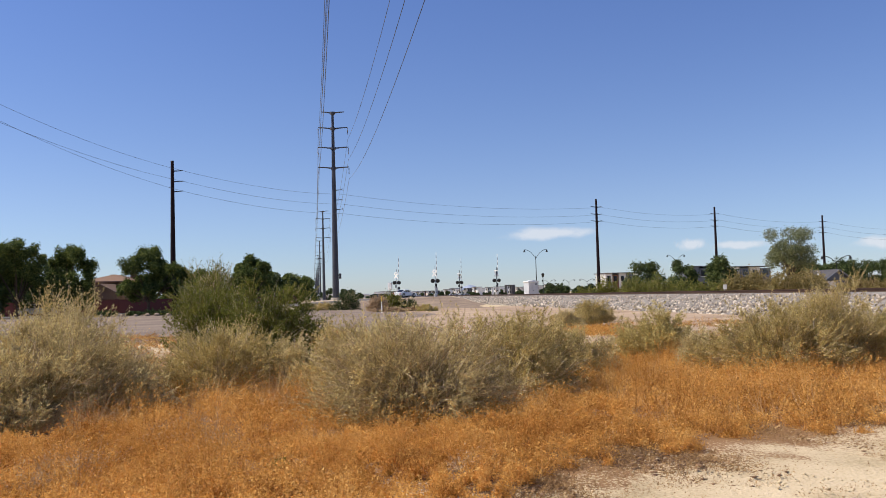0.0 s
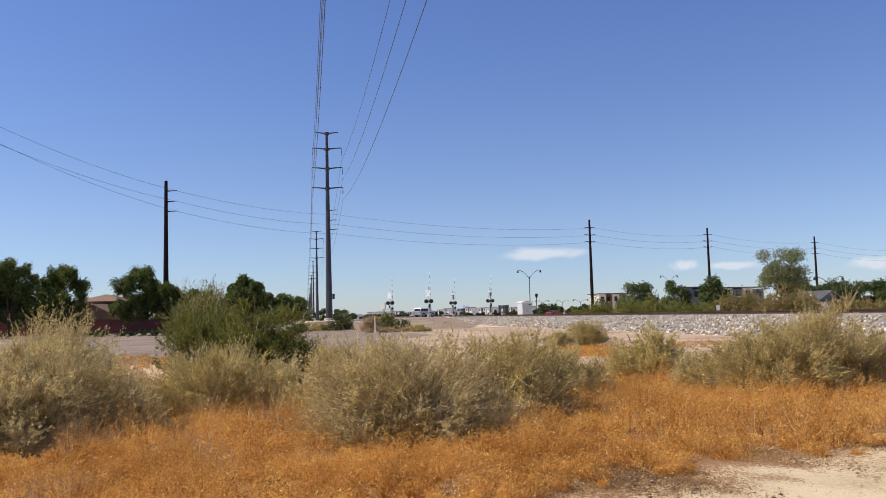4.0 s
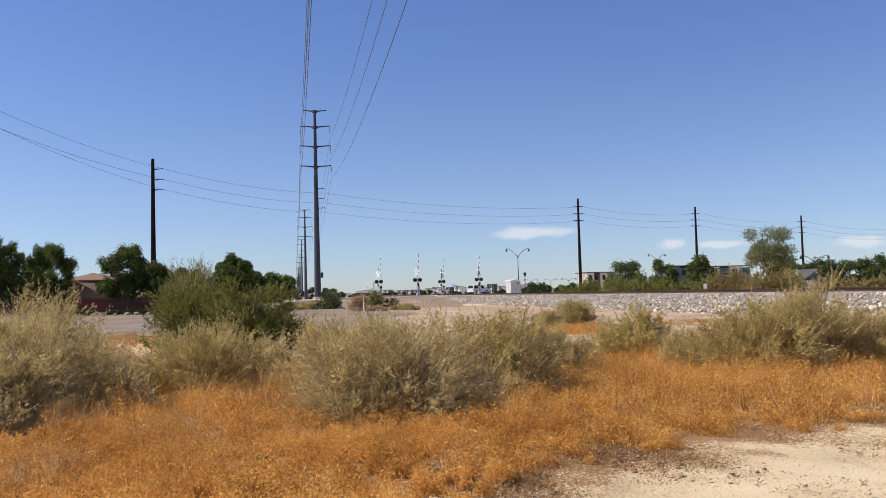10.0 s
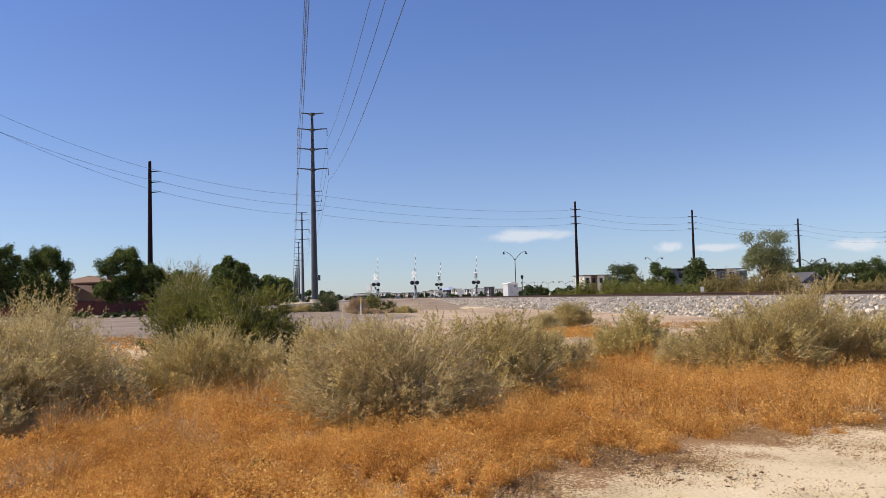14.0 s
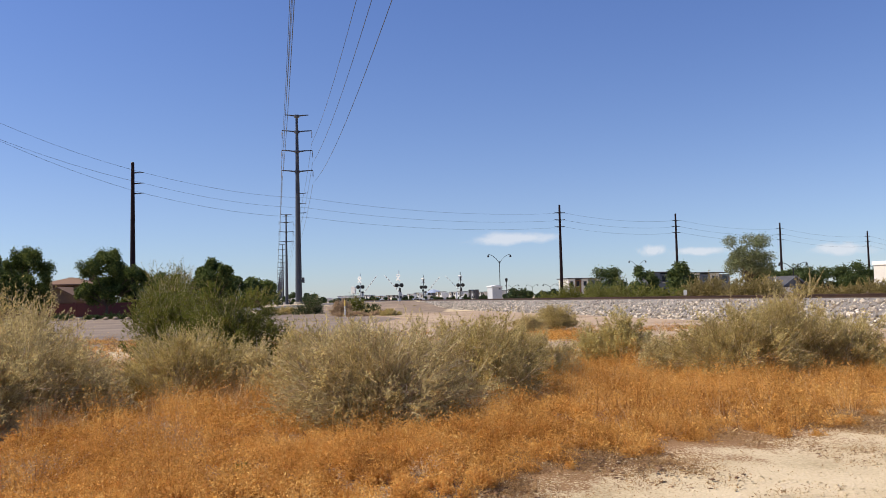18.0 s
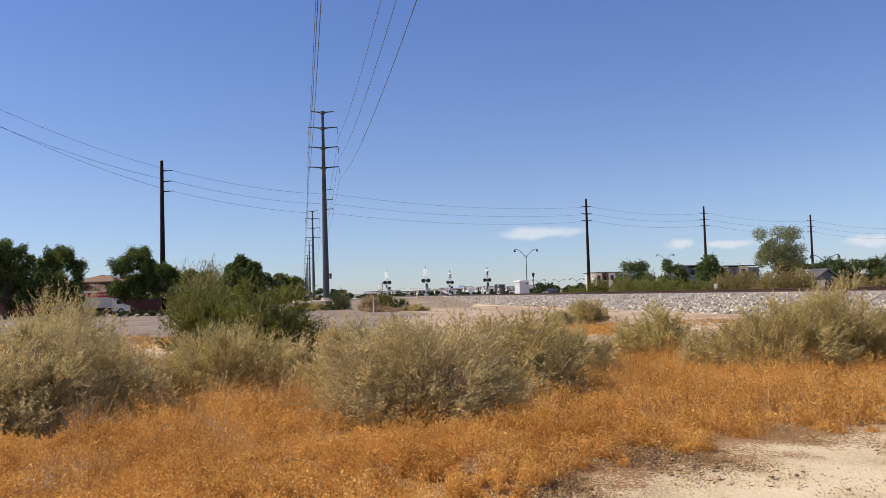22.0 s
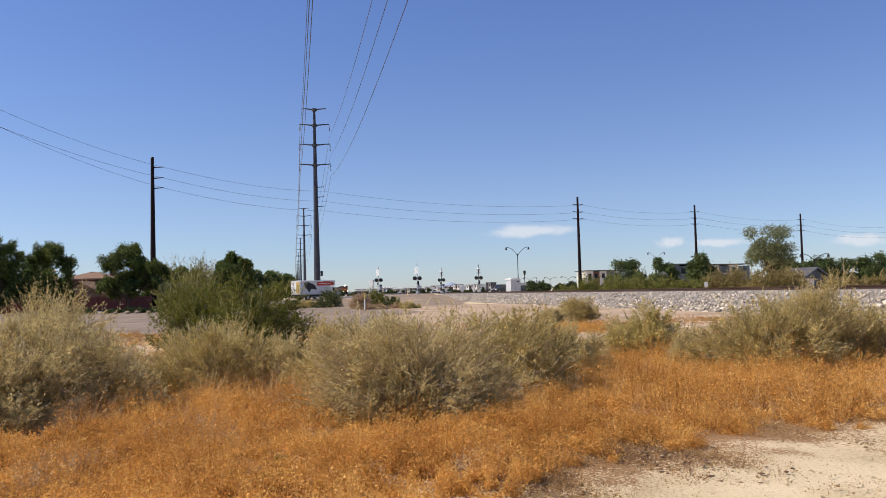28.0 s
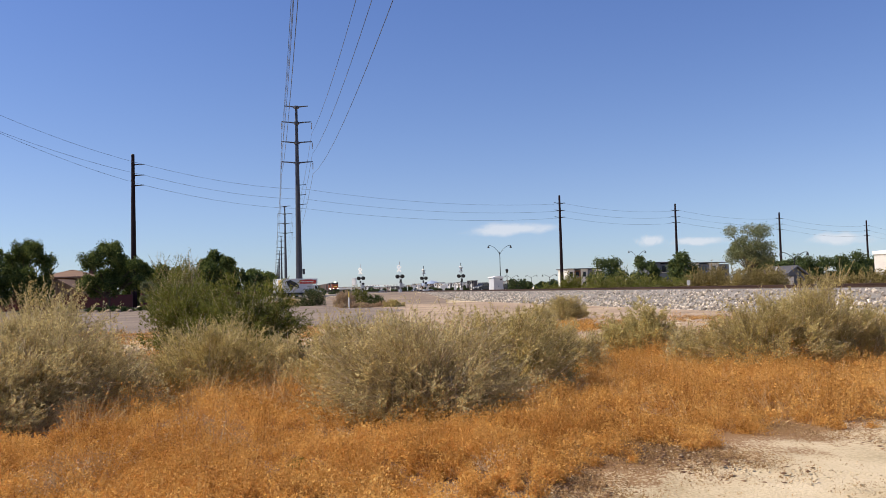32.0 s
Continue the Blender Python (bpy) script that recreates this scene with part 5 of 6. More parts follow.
for i, (x, y, w, h, m, lab, k) in enumerate(ROADSIDE):
    bush(x, y, w, w * 0.8, h, 200 + i, k, leaf=0.05, leaf_mat=m, label=lab, low=0.0, bare=20, sprigs=12, per=12, clump=0.15 if h > 1 else 0.25, twig=2.5, group="shrubs by the road")


def window(parent, w, h, m, frame_mat=None):
    ob = part("window", boxed(w, 0.08, h, m, 0.01), GLASS, parent)
    part("frame", boxed(w + 0.16, 0.05, 0.08, m @ pose(0, -0.03, -h / 2)), frame_mat or WHITE, ob)
    return ob


def gable_roof(parent, w, d, h, m, tile, wall_mat, fascia):
    """Two sloping slabs over a gable wall, with the ridge along y and boards at the eaves."""
    part("gable_wall", prism([(-w / 2 + 0.5, 0), (w / 2 - 0.5, 0), (0, h - 0.2)], d - 1.0), wall_mat, parent, at=m)
    ln, ang = math.hypot(w / 2, h), math.degrees(math.atan2(h, w / 2))
    for q in (-1, 1):
        slab = part("roof_slope", boxed(ln + 0.12, d, 0.16, pose(q * w / 4, 0, h / 2, 0, q * ang, 0), 0.02), tile, parent, at=m)
        part("fascia", boxed(ln + 0.1, 0.06, 0.24, pose(q * w / 4, -d / 2 - 0.03, h / 2 - 0.02, 0, q * ang, 0)), fascia, slab)
        for i in range(int(d / 0.45)):
            if i % 2:
                part("tile_course", boxed(0.09, 0.22, 0.05, pose(q * w / 2.02, -d / 2 + 0.45 * i, 0.09)), tile, slab)


def hip_roof(parent, w, d, h, m, tile):
    """A low roof with four slopes over a thick eave, and a row of cap tiles along the ridge."""
    bm = bmesh.new()
    e = [bm.verts.new(q) for q in ((-w / 2, -d / 2, 0), (w / 2, -d / 2, 0), (w / 2, d / 2, 0), (-w / 2, d / 2, 0))]
    t = [bm.verts.new(q) for q in ((-w / 2 + d / 2 * 0.8, 0, h), (w / 2 - d / 2 * 0.8, 0, h))]
    for f in ((e[0], e[1], t[1], t[0]), (e[1], e[2], t[1]), (e[2], e[3], t[0], t[1]), (e[3], e[0], t[0]), (e[3], e[2], e[1], e[0])):
        bm.faces.new(f)
    ob = part("roof", bm, tile, parent, at=m)
    part("eave", boxed(w + 0.1, d + 0.1, 0.2, pose(0, 0, -0.1)), STUCCO_TAN, ob)
    for i in range(int((w - d * 0.8) / 0.5)):
        part("ridge_tile", cone(bmesh.new(), 0.15, 0.12, 0.46, pose(-w / 2 + d * 0.4 + 0.5 * i, 0, h - 0.04, 0, 90, 0), 8), tile, ob)


def tile_house(x, y, az):
    s = thing("house", pose(x, y, 0, 0, 0, az), "two-storey tan stucco house with brown tile roofs behind a wall", "house")
    part("wall", boxed(7.6, 8, 5.1, pose(0.5, 3, 2.55)), STUCCO, s)
    hip_roof(s, 8.8, 9.2, 1.15, pose(0.5, 3, 5.25), ROOFTILE)
    part("wing_wall", boxed(8, 6, 2.2, pose(2.2, -4, 1.1)), STUCCO, s)
    gable_roof(s, 9.4, 7.2, 2.45, pose(2.2, -4.2, 2.2), ROOFTILE, STUCCO_TAN, STUCCO_TAN)
    part("porch_roof", boxed(4.2, 2.8, 0.2, pose(-3.4, -3.0, 2.35, 10, 0, 0)), STUCCO_TAN, s)
    for q in (-5.2, -3.4):
        part("porch_post", boxed(0.3, 0.3, 2.2, pose(q, -4.1, 1.1)), STUCCO, s)
    part("garage_door", boxed(4.6, 0.1, 2.0, pose(2.2, -7.05, 1.05)), STUCCO_BROWN, s)
    for q in (-2.2, -0.6):
        window(s, 0.9, 0.8, pose(q, -1.03, 4.35))
    part("chimney", boxed(0.9, 0.9, 1.4, pose(3.4, 4, 6.4)), STUCCO, s)
    return s


STUCCO_TAN = material("pale_tan_stucco", (0.27, 0.18, 0.125), (0.22, 0.15, 0.105), 0.8, 0.95, bump=0.2)
tile_house(-57.3, 141, 0)
tile_house(-80, 150, 20)


def garden_wall(x0, y0, x1, y1, h, mat, label, step=4.0):
    """A block wall in panels between pillars."""
    n = max(1, int(math.hypot(x1 - x0, y1 - y0) / step))
    az = math.degrees(math.atan2(y1 - y0, x1 - x0))
    w = thing("garden_wall", pose(x0, y0, 0, 0, 0, az), label, "wall")
    pm = boxed(step - 0.4, 0.2, h, pose(0, 0, h / 2), 0.01)
    me, pme = bpy.data.meshes.new("panel"), bpy.data.meshes.new("pillar")
    pm.to_mesh(me)
    pm.free()
    pp = boxed(0.4, 0.4, h + 0.15, pose(0, 0, h / 2 + 0.07), 0.02)
    pp.to_mesh(pme)
    pp.free()
    for i in range(n):
        part("panel", me, mat, w, at=pose(step * (i + 0.5), 0, 0))
        part("pillar", pme, mat, w, at=pose(step * i, 0, 0))
    return w


garden_wall(-76, 118, -40, 126, 2.0, BLOCKWALL, "long red-brown block garden wall beside the road")
garden_wall(-40, 127, -26, 152, 2.0, BLOCKWALL, "red-brown block garden wall beside the road")


def block_building(x, y, az, w, d, h, floors, bays, walls, label, roof=None, name="apartment_building", eave=0.4):
    s = thing(name, pose(x, y, 0, 0, 0, az), label, "building", "far buildings")
    for i in range(bays):
        bw = w / bays
        off = (0.0, 0.6, 0.25)[i % 3]
        part("wall", boxed(bw, d, h - (i % 2) * h * 0.06, pose(-w / 2 + bw * (i + 0.5), off, (h - (i % 2) * h * 0.06) / 2)), walls[i % len(walls)], s)
        for f in range(floors):
            window(s, bw * 0.45, h / floors * 0.5, pose(-w / 2 + bw * (i + 0.5), -d / 2 + off - 0.04, h / floors * (f + 0.5)))
    part("roof", boxed(w + 2 * eave, d + 1.2, 0.3, pose(0, 0.3, h + 0.1)), roof or ROOF_GREY, s)
    return s


APT = [STUCCO_WHITE, STUCCO_BROWN, STUCCO_WHITE, STUCCO_GREY]
block_building(62.5, 300, 12, 13, 9, 7.4, 2, 5, APT, "white and brown modern two-storey apartment block")
block_building(80, 262, 10, 10, 8, 8.0, 2, 3, [STUCCO_GREY], "dark grey modern town house")
block_building(104, 300, 10, 24, 10, 8.5, 2, 6, [STUCCO_WHITE, STUCCO_GREY], "white and grey apartment block behind trees")
rngb = np.random.default_rng(77)
for i in range(27):
    x = -50 + i * 5.3
    k = int(rngb.integers(0, 5))
    red = i in (21, 22)
    walls = ([WHITE, STUCCO_GREY], [STUCCO_WHITE, STUCCO_BROWN], [ROOF_GREY, WHITE], [WHITE, FENCE], [STUCCO_WHITE, ROOF_GREY])[k] if not red else [STUCCO_BROWN]
    block_building(x, 640 + rngb.uniform(-30, 30), -38 + rngb.uniform(-8, 8), rngb.uniform(4.2, 6.0), 6, rngb.uniform(3.8, 6.2) + (1.2 if i > 18 else 0), 2, 3, walls, "distant pale apartment building with dark windows" if not red else "distant red-brown apartment building", eave=0.1)
for i in range(12):
    g = np.random.default_rng(1100 + i)
    tree(-39 + i * 2.3 + g.uniform(-1, 1), 310 + g.uniform(-15, 15), g.uniform(1.6, 2.8), g.uniform(3, 5), 1100 + i, LEAF_DARK, "distant dark green tree", n=700, blobs=8, size=0.4, low=0.1, group="distant trees")
for i in range(42):
    g = np.random.default_rng(900 + i)
    x, y = -55 + i * 3.7 + g.uniform(-2, 2), 560 + g.uniform(-40, 40)
    tree(x, y, g.uniform(1.6, 3.6), g.uniform(2, 4.5), 900 + i, LEAF_DARK, "distant dark green tree", n=600, blobs=8, size=0.6, low=0.15, group="distant trees")
for i in range(46):
    g = np.random.default_rng(960 + i)
    x = 40 + i * 6.0
    tree(x, 330 + g.uniform(-25, 25) - 0.1 * x, g.uniform(2.6, 3.8) + 0.012 * max(0, x - 110), g.uniform(6, 9), 960 + i, LEAF_DARK, "distant dark green tree", n=900, blobs=9, size=0.5, low=0.1, group="distant trees")
for i in range(40):
    g = np.random.default_rng(1010 + i)
    tree(-360 + i * 8 + g.uniform(-2, 2), 420 + g.uniform(-40, 40), g.uniform(3, 6), g.uniform(6, 9), 1010 + i, LEAF_DARK, "distant dark green tree", n=700, blobs=8, size=0.55, low=0.1, group="distant trees")
for i, (x, w, h) in enumerate(((-52, 16, 2.2), (-40, 9, 2.9), (-76, 20, 2.6))):
    s = thing("warehouse", pose(x, 520 + 4 * i, 0, 0, 0, 4), "low white distant warehouse with a long roof", "building", "far buildings")
    part("wall", boxed(w, 14, h, pose(0, 0, h / 2)), STUCCO_WHITE if i != 1 else STUCCO_GREY, s)
    part("roof", prism([(-w / 2 - 0.4, 0), (w / 2 + 0.4, 0), (w * 0.3, 0.9), (-w * 0.3, 0.9)], 15), WHITE, s, at=pose(0, 0, h))

# grey house, fences and white shop beyond the tracks
gh = thing("house", pose(60.0, 132, 0, 0, 0, 18), "dark grey single-storey house with gabled shingle roofs", "house")
part("wall", boxed(4.2, 5, 2.2, pose(0.4, 0, 1.1)), STUCCO_GREY, gh)
gable_roof(gh, 5.2, 6.2, 1.6, pose(0.4, 0, 2.2), ROOF_GREY, STUCCO_GREY, STUCCO_GREY)
part("garage_wall", boxed(1.8, 4, 2.1, pose(-2.2, -2, 1.05)), STUCCO_WHITE, gh)
part("garage_roof", boxed(2.2, 4.4, 0.15, pose(-2.2, -2, 2.2)), ROOF_GREY, gh)
window(gh, 0.8, 0.9, pose(1.3, -2.54, 1.4))
part("chimney", boxed(0.4, 0.4, 0.8, pose(-0.8, 0, 3.3)), STUCCO_WHITE, gh)
garden_wall(63, 127, 67, 128, 2.0, BLOCKWALL, "red-brown block wall behind the railway", 1.3)
garden_wall(68, 128, 100, 136, 1.7, FENCE, "tan block wall behind the railway")
garden_wall(32, 151, 58, 150, 1.5, FENCE, "tan block wall behind the railway shrubs")
shop = thing("shop_building", pose(95.2, 152, 0, 0, 0, 25), "white flat-roofed shop with red brick piers", "building")
part("wall", boxed(12, 9, 6.0, pose(0, 0, 3.0)), STUCCO_WHITE, shop)
part("parapet", boxed(12.4, 9.4, 0.7, pose(0, 0, 6.3), 0.05), WHITE, shop)
for q in (-5.6, -1.9, 1.9, 5.6):
    part("brick_pier", boxed(1.0, 0.5, 3.6, pose(q, -4.55, 1.8)), STUCCO_BROWN, shop)
window(shop, 2.4, 1.6, pose(-3.7, -4.54, 2.0))
window(shop, 2.4, 1.6, pose(0, -4.54, 2.0))
sign = thing("track_sign", pose(29.6, 88, 0, 0, 0, 15), "small white sign on a post beside the track", "sign")
part("post", cone(bmesh.new(), 0.04, 0.04, 1.6, None, 8), SILVER, sign)
part("plate", boxed(0.4, 0.03, 0.5, pose(0, -0.05, 1.6)), WHITE, sign)

# clouds low over the horizon and a far ridge
def cloud_material(seed):
    m = bpy.data.materials.new("cloud")
    m.use_nodes = True
    n, l = m.node_tree.nodes, m.node_tree.links
    n.remove(n["Principled BSDF"])
    co, tex, mp = n.new("ShaderNodeTexCoord"), n.new("ShaderNodeTexNoise"), n.new("ShaderNodeMapping")
    l.new(co.outputs["Generated"], mp.inputs["Vector"])
    mp.inputs["Scale"].default_value, mp.inputs["Location"].default_value = (5.0, 1.0, 1.6), (seed * 3.1, 0, seed)
    l.new(mp.outputs["Vector"], tex.inputs["Vector"])
    tex.inputs["Scale"].default_value, tex.inputs["Detail"].default_value, tex.inputs["Roughness"].default_value = 1.0, 6, 0.55
    ball = n.new("ShaderNodeVectorMath")
    ball.operation = "SUBTRACT"
    ball.inputs[1].default_value = (0.5, 0.5, 0.38)
    l.new(co.outputs["Generated"], ball.inputs[0])
    flat = n.new("ShaderNodeVectorMath")
    flat.operation = "MULTIPLY"
    flat.inputs[1].default_value = (1.0, 0.0, 1.25)
    l.new(ball.outputs["Vector"], flat.inputs[0])
    ln = n.new("ShaderNodeVectorMath")
    ln.operation = "LENGTH"
    l.new(flat.outputs["Vector"], ln.inputs[0])
    mix = n.new("ShaderNodeMath")
    mix.operation = "MULTIPLY_ADD"
    l.new(tex.outputs["Fac"], mix.inputs[0])
    mix.inputs[1].default_value = 0.62
    neg = n.new("ShaderNodeMath")
    neg.operation, neg.inputs[1].default_value = "MULTIPLY", -1.0
    l.new(ln.outputs["Value"], neg.inputs[0])
    l.new(neg.outputs[0], mix.inputs[2])
    rg = n.new("ShaderNodeMapRange")
    rg.interpolation_type = "SMOOTHSTEP"
    rg.inputs["From Min"].default_value, rg.inputs["From Max"].default_value, rg.inputs["To Max"].default_value = -0.10, 0.20, 0.72
    l.new(mix.outputs[0], rg.inputs["Value"])
    # sunlit white is given as emission: the flat cards glow and take no light
    em, tr, mx = n.new("ShaderNodeEmission"), n.new("ShaderNodeBsdfTransparent"), n.new("ShaderNodeMixShader")
    em.inputs["Color"].default_value, em.inputs["Strength"].default_value = (0.90, 0.93, 1.0, 1), 0.86
    l.new(rg.outputs["Result"], mx.inputs["Fac"])
    l.new(tr.outputs["BSDF"], mx.inputs[1])
    l.new(em.outputs["Emission"], mx.inputs[2])
    l.new(mx.outputs["Shader"], n["Material Output"].inputs["Surface"])
    return m


CLOUDS = ((400, 221, 470, 84), (897, 165, 150, 80), (1065, 158, 300, 60), (1600, 160, 340, 90))
for i, (x, z, w, h) in enumerate(CLOUDS):
    me = np_mesh("cloud", [(-w / 2, 0, -h / 2), (w / 2, 0, -h / 2), (w / 2, 0, h / 2), (-w / 2, 0, h / 2)], [(0, 1, 2, 3)])
    ob = part("cloud", me, cloud_material(i + 1), at=pose(x, 3000, z, 0, 0, -math.degrees(math.atan2(x, 3000))))
    tagged(ob, "thin white cloud low over the horizon", "cloud", "clouds", "structure")
ridge = bmesh.new()
prev = None
for i in range(60):
    x = -500 + i * 20
    top = 4 + 30 * math.exp(-((x - 95) / 60) ** 2) + 12 * math.exp(-((x + 80) / 90) ** 2) + 3 * math.sin(i * 1.7)
    a, b2 = ridge.verts.new((x, 3200, -1)), ridge.verts.new((x, 3260, top))
    if prev:
        ridge.faces.new((prev[0], a, b2, prev[1]))
    prev = (a, b2)
tagged(part("ridge", ridge, HAZED_HILL), "far ridge on the horizon, coloured pale blue for haze", "hill", kind="structure")


# ---- vehicles ----
def pane(parent, pts, x, mat, name="side_window"):
    """A thin side pane from points of (y, z), standing at x."""
    bm = bmesh.new()
    a = [bm.verts.new((x - 0.012, y, z)) for y, z in pts]
    b = [bm.verts.new((x + 0.012, y, z)) for y, z in pts]
    bm.faces.new(a)
    bm.faces.new(b[::-1])
    for i in range(len(pts)):
        bm.faces.new((a[i], b[i], b[(i + 1) % len(pts)], a[(i + 1) % len(pts)]))
    bmesh.ops.recalc_face_normals(bm, faces=bm.faces)
    return part(name, bm, mat, parent)


def car(name, label, length, width, height, paint, kind="suv", category="car"):
    """Heads along +y, stands on the origin."""
    c = thing(name, Matrix(), label, category)
    L, H, W = length, height, width
    if kind == "sedan":
        belt, low = 0.93, [(-L / 2, 0.3), (L / 2, 0.3), (L / 2, 0.62), (L * 0.44, 0.80), (L * 0.16, 0.93), (-L * 0.34, 0.97), (-L / 2, 0.92)]
        top = [(-L * 0.38, 0.94), (L * 0.18, 0.92), (L * 0.02, H), (-L * 0.2, H - 0.02)]
    else:
        belt, low = 1.1, [(-L / 2, 0.35), (L / 2, 0.35), (L / 2, 0.85), (L * 0.46, 1.05), (L * 0.24, 1.12), (-L / 2, 1.12)]
        top = [(-L * 0.495, 1.10), (L * 0.23, 1.10), (L * 0.10, H), (-L * 0.46, H)]
    turn = pose(0, 0, 0, 0, 0, 90)
    part("body", prism(low, W, 0.07), paint, c, at=turn)
    part("cabin", prism(top, W * 0.88, 0.06), paint, c, at=turn)
    z0, z1 = belt + 0.05, H - 0.11
    f0, f1 = top[1][0] - 0.12, top[2][0] - 0.05
    r0, r1 = top[0][0] + 0.15, top[3][0] + 0.12
    for q in (-1, 1):
        x = q * (W * 0.44 + 0.004)
        cuts = [0.0, 0.4, 0.72, 1.0]
        for a, b in zip(cuts, cuts[1:]):
            lo = lambda u: f0 + (r0 - f0) * u
            hi = lambda u: f1 + (r1 - f1) * u
            pane(c, [(lo(a) - 0.05, z0), (lo(b) + 0.05, z0), (hi(b) + 0.05, z1), (hi(a) - 0.05, z1)], x, GLASS)
        part("mirror", boxed(0.18, 0.12, 0.14, pose(q * (W / 2 + 0.06), f0 - 0.1, belt + 0.08), 0.03), paint, c)
        part("headlight", boxed(0.4, 0.08, 0.16, pose(q * (W / 2 - 0.3), L / 2 - 0.02, 0.72), 0.02), WHITE, c)
        part("tail_light", boxed(0.16, 0.06, 0.34, pose(q * (W / 2 - 0.12), -L / 2, belt - 0.2), 0.02), RED, c)
        for f in (-0.31, 0.31):
            part("wheel_arch", cone(bmesh.new(), 0.42, 0.42, 0.03, pose(q * (W / 2) - 0.015, f * L, 0.38, 0, 90, 0), 20), DARK, c)
            wh = part("wheel", cone(bmesh.new(), 0.35, 0.35, 0.24, pose(q * (W / 2 - 0.1) - 0.12, f * L, 0.35, 0, 90, 0), 18), TYRE, c)
            part("rim", cone(bmesh.new(), 0.22, 0.22, 0.03, pose(q * (W / 2 - 0.1) + q * 0.125 - 0.015, f * L, 0.35, 0, 90, 0), 14), CHROME, wh)

    def slope_pane(name, a, b, w):
        (y0, h0), (y1, h1) = a, b
        ln, ang = math.hypot(y1 - y0, h1 - h0), math.degrees(math.atan2(h1 - h0, y1 - y0))
        part(name, boxed(w, ln * 0.8, 0.03, pose(0, (y0 + y1) / 2, (h0 + h1) / 2, ang, 0, 0) @ pose(0, 0, 0.0)), GLASS, c)

    slope_pane("windscreen", top[1], top[2], W * 0.76)
    slope_pane("rear_window", top[0], top[3], W * 0.72)
    part("bumper", boxed(W * 0.94, 0.12, 0.2, pose(0, -L / 2 - 0.02, 0.48), 0.03), paint, c)
    part("grille", boxed(W * 0.5, 0.05, 0.22, pose(0, L / 2, 0.62), 0.02), DARK, c)
    return c


PAINT_WHITE = material("white_car_paint", (0.75, 0.76, 0.78), (0.70, 0.71, 0.73), 1, 0.25, spec=0.6)
PAINT_SILVER = material("silver_car_paint", (0.42, 0.44, 0.47), (0.38, 0.40, 0.43), 1, 0.28, 0.5, spec=0.6)
PAINT_RED = material("red_car_paint", (0.30, 0.02, 0.02), (0.26, 0.02, 0.02), 1, 0.28, spec=0.6)
PAINT_DARK = material("blue_grey_car_paint", (0.12, 0.15, 0.20), (0.10, 0.13, 0.17), 1, 0.28, 0.4, spec=0.6)
LIGHT = material("headlamp_glow", (1.0, 0.85, 0.6), (1.0, 0.85, 0.6), 1, 0.4, glow=14)

white_sedan = car("sedan", "white saloon car driving over the crossing", 4.7, 1.82, 1.45, PAINT_WHITE, "sedan")
red_car = car("sedan", "dark red saloon car driving on the road", 4.6, 1.8, 1.45, PAINT_RED, "sedan")
silver_suv = car("suv", "silver crossover car driving on the road", 4.6, 1.85, 1.65, PAINT_SILVER)
white_suv = car("suv", "large white sport utility vehicle driving on the road", 5.6, 2.0, 1.9, PAINT_WHITE)
PAINT_BLACK = material("black_car_paint", (0.016, 0.016, 0.018), (0.022, 0.022, 0.024), 1, 0.3, spec=0.6)
far_cars = [car("suv", "black sport utility car coming up to the crossing", 4.8, 1.9, 1.8, PAINT_BLACK) for _ in range(2)]
dark_car = car("sedan", "blue-grey saloon car waiting at the lowered gate", 4.8, 1.85, 1.45, PAINT_DARK, "sedan")

for i, (x, y, az, pm, k) in enumerate(((-7.2, 245, 80, PAINT_WHITE, "sedan"), (3.4, 236, 75, PAINT_WHITE, "suv"), (6.6, 235, 75, PAINT_SILVER, "sedan"), (-14, 250, 85, PAINT_DARK, "suv"))):
    pc = car("parked_car", "distant parked car beyond the railway", 4.7, 1.85, 1.6, pm, k)
    pc.matrix_basis = pose(x, y, float(ground_z(x, y)), 0, 0, -az)

truck = thing("box_truck", Matrix(), "white rental box truck with a red side band", "truck")
# white panels greyed: shade on the sides put into the colour; door and rail stay white
TRUCK_SHADED = material("shaded_white_truck_panel", (0.62, 0.62, 0.63), (0.55, 0.55, 0.56), 0.8, 0.5)
TRUCK_OCHRE = material("ochre_rear_panel", (0.66, 0.48, 0.18), (0.60, 0.42, 0.15), 0.8, 0.5)
part("box", boxed(2.3, 6.9, 2.3, pose(0, -0.9, 2.1), 0.04), TRUCK_SHADED, truck)
part("attic", boxed(2.3, 1.2, 0.85, pose(0, 3.12, 2.82), 0.04), TRUCK_SHADED, truck)
part("top_rail", boxed(2.34, 8.1, 0.1, pose(0, -0.32, 3.24), 0.03), WHITE, truck)
part("rear_door", boxed(2.1, 0.05, 2.0, pose(0, -4.37, 2.1), 0.01), WHITE, truck)
part("rear_panel", boxed(0.8, 0.03, 1.9, pose(0.55, -4.41, 2.1)), TRUCK_OCHRE, truck)
part("rear_bumper", boxed(2.2, 0.25, 0.3, pose(0, -4.4, 0.62), 0.03), DARK, truck)
part("cab", prism([(-0.9, 0.45), (1.5, 0.45), (1.45, 1.15), (0.75, 1.4), (0.2, 2.2), (-0.9, 2.2)], 2.05, 0.05), WHITE, truck, at=pose(0, 3.5, 0, 0, 0, 90))
part("windscreen", boxed(1.75, 0.05, 0.8, pose(0, 3.99, 1.83, 35, 0, 0)), GLASS, truck)
part("chassis", boxed(0.9, 7.6, 0.3, pose(0, -0.4, 0.75)), DARK, truck)
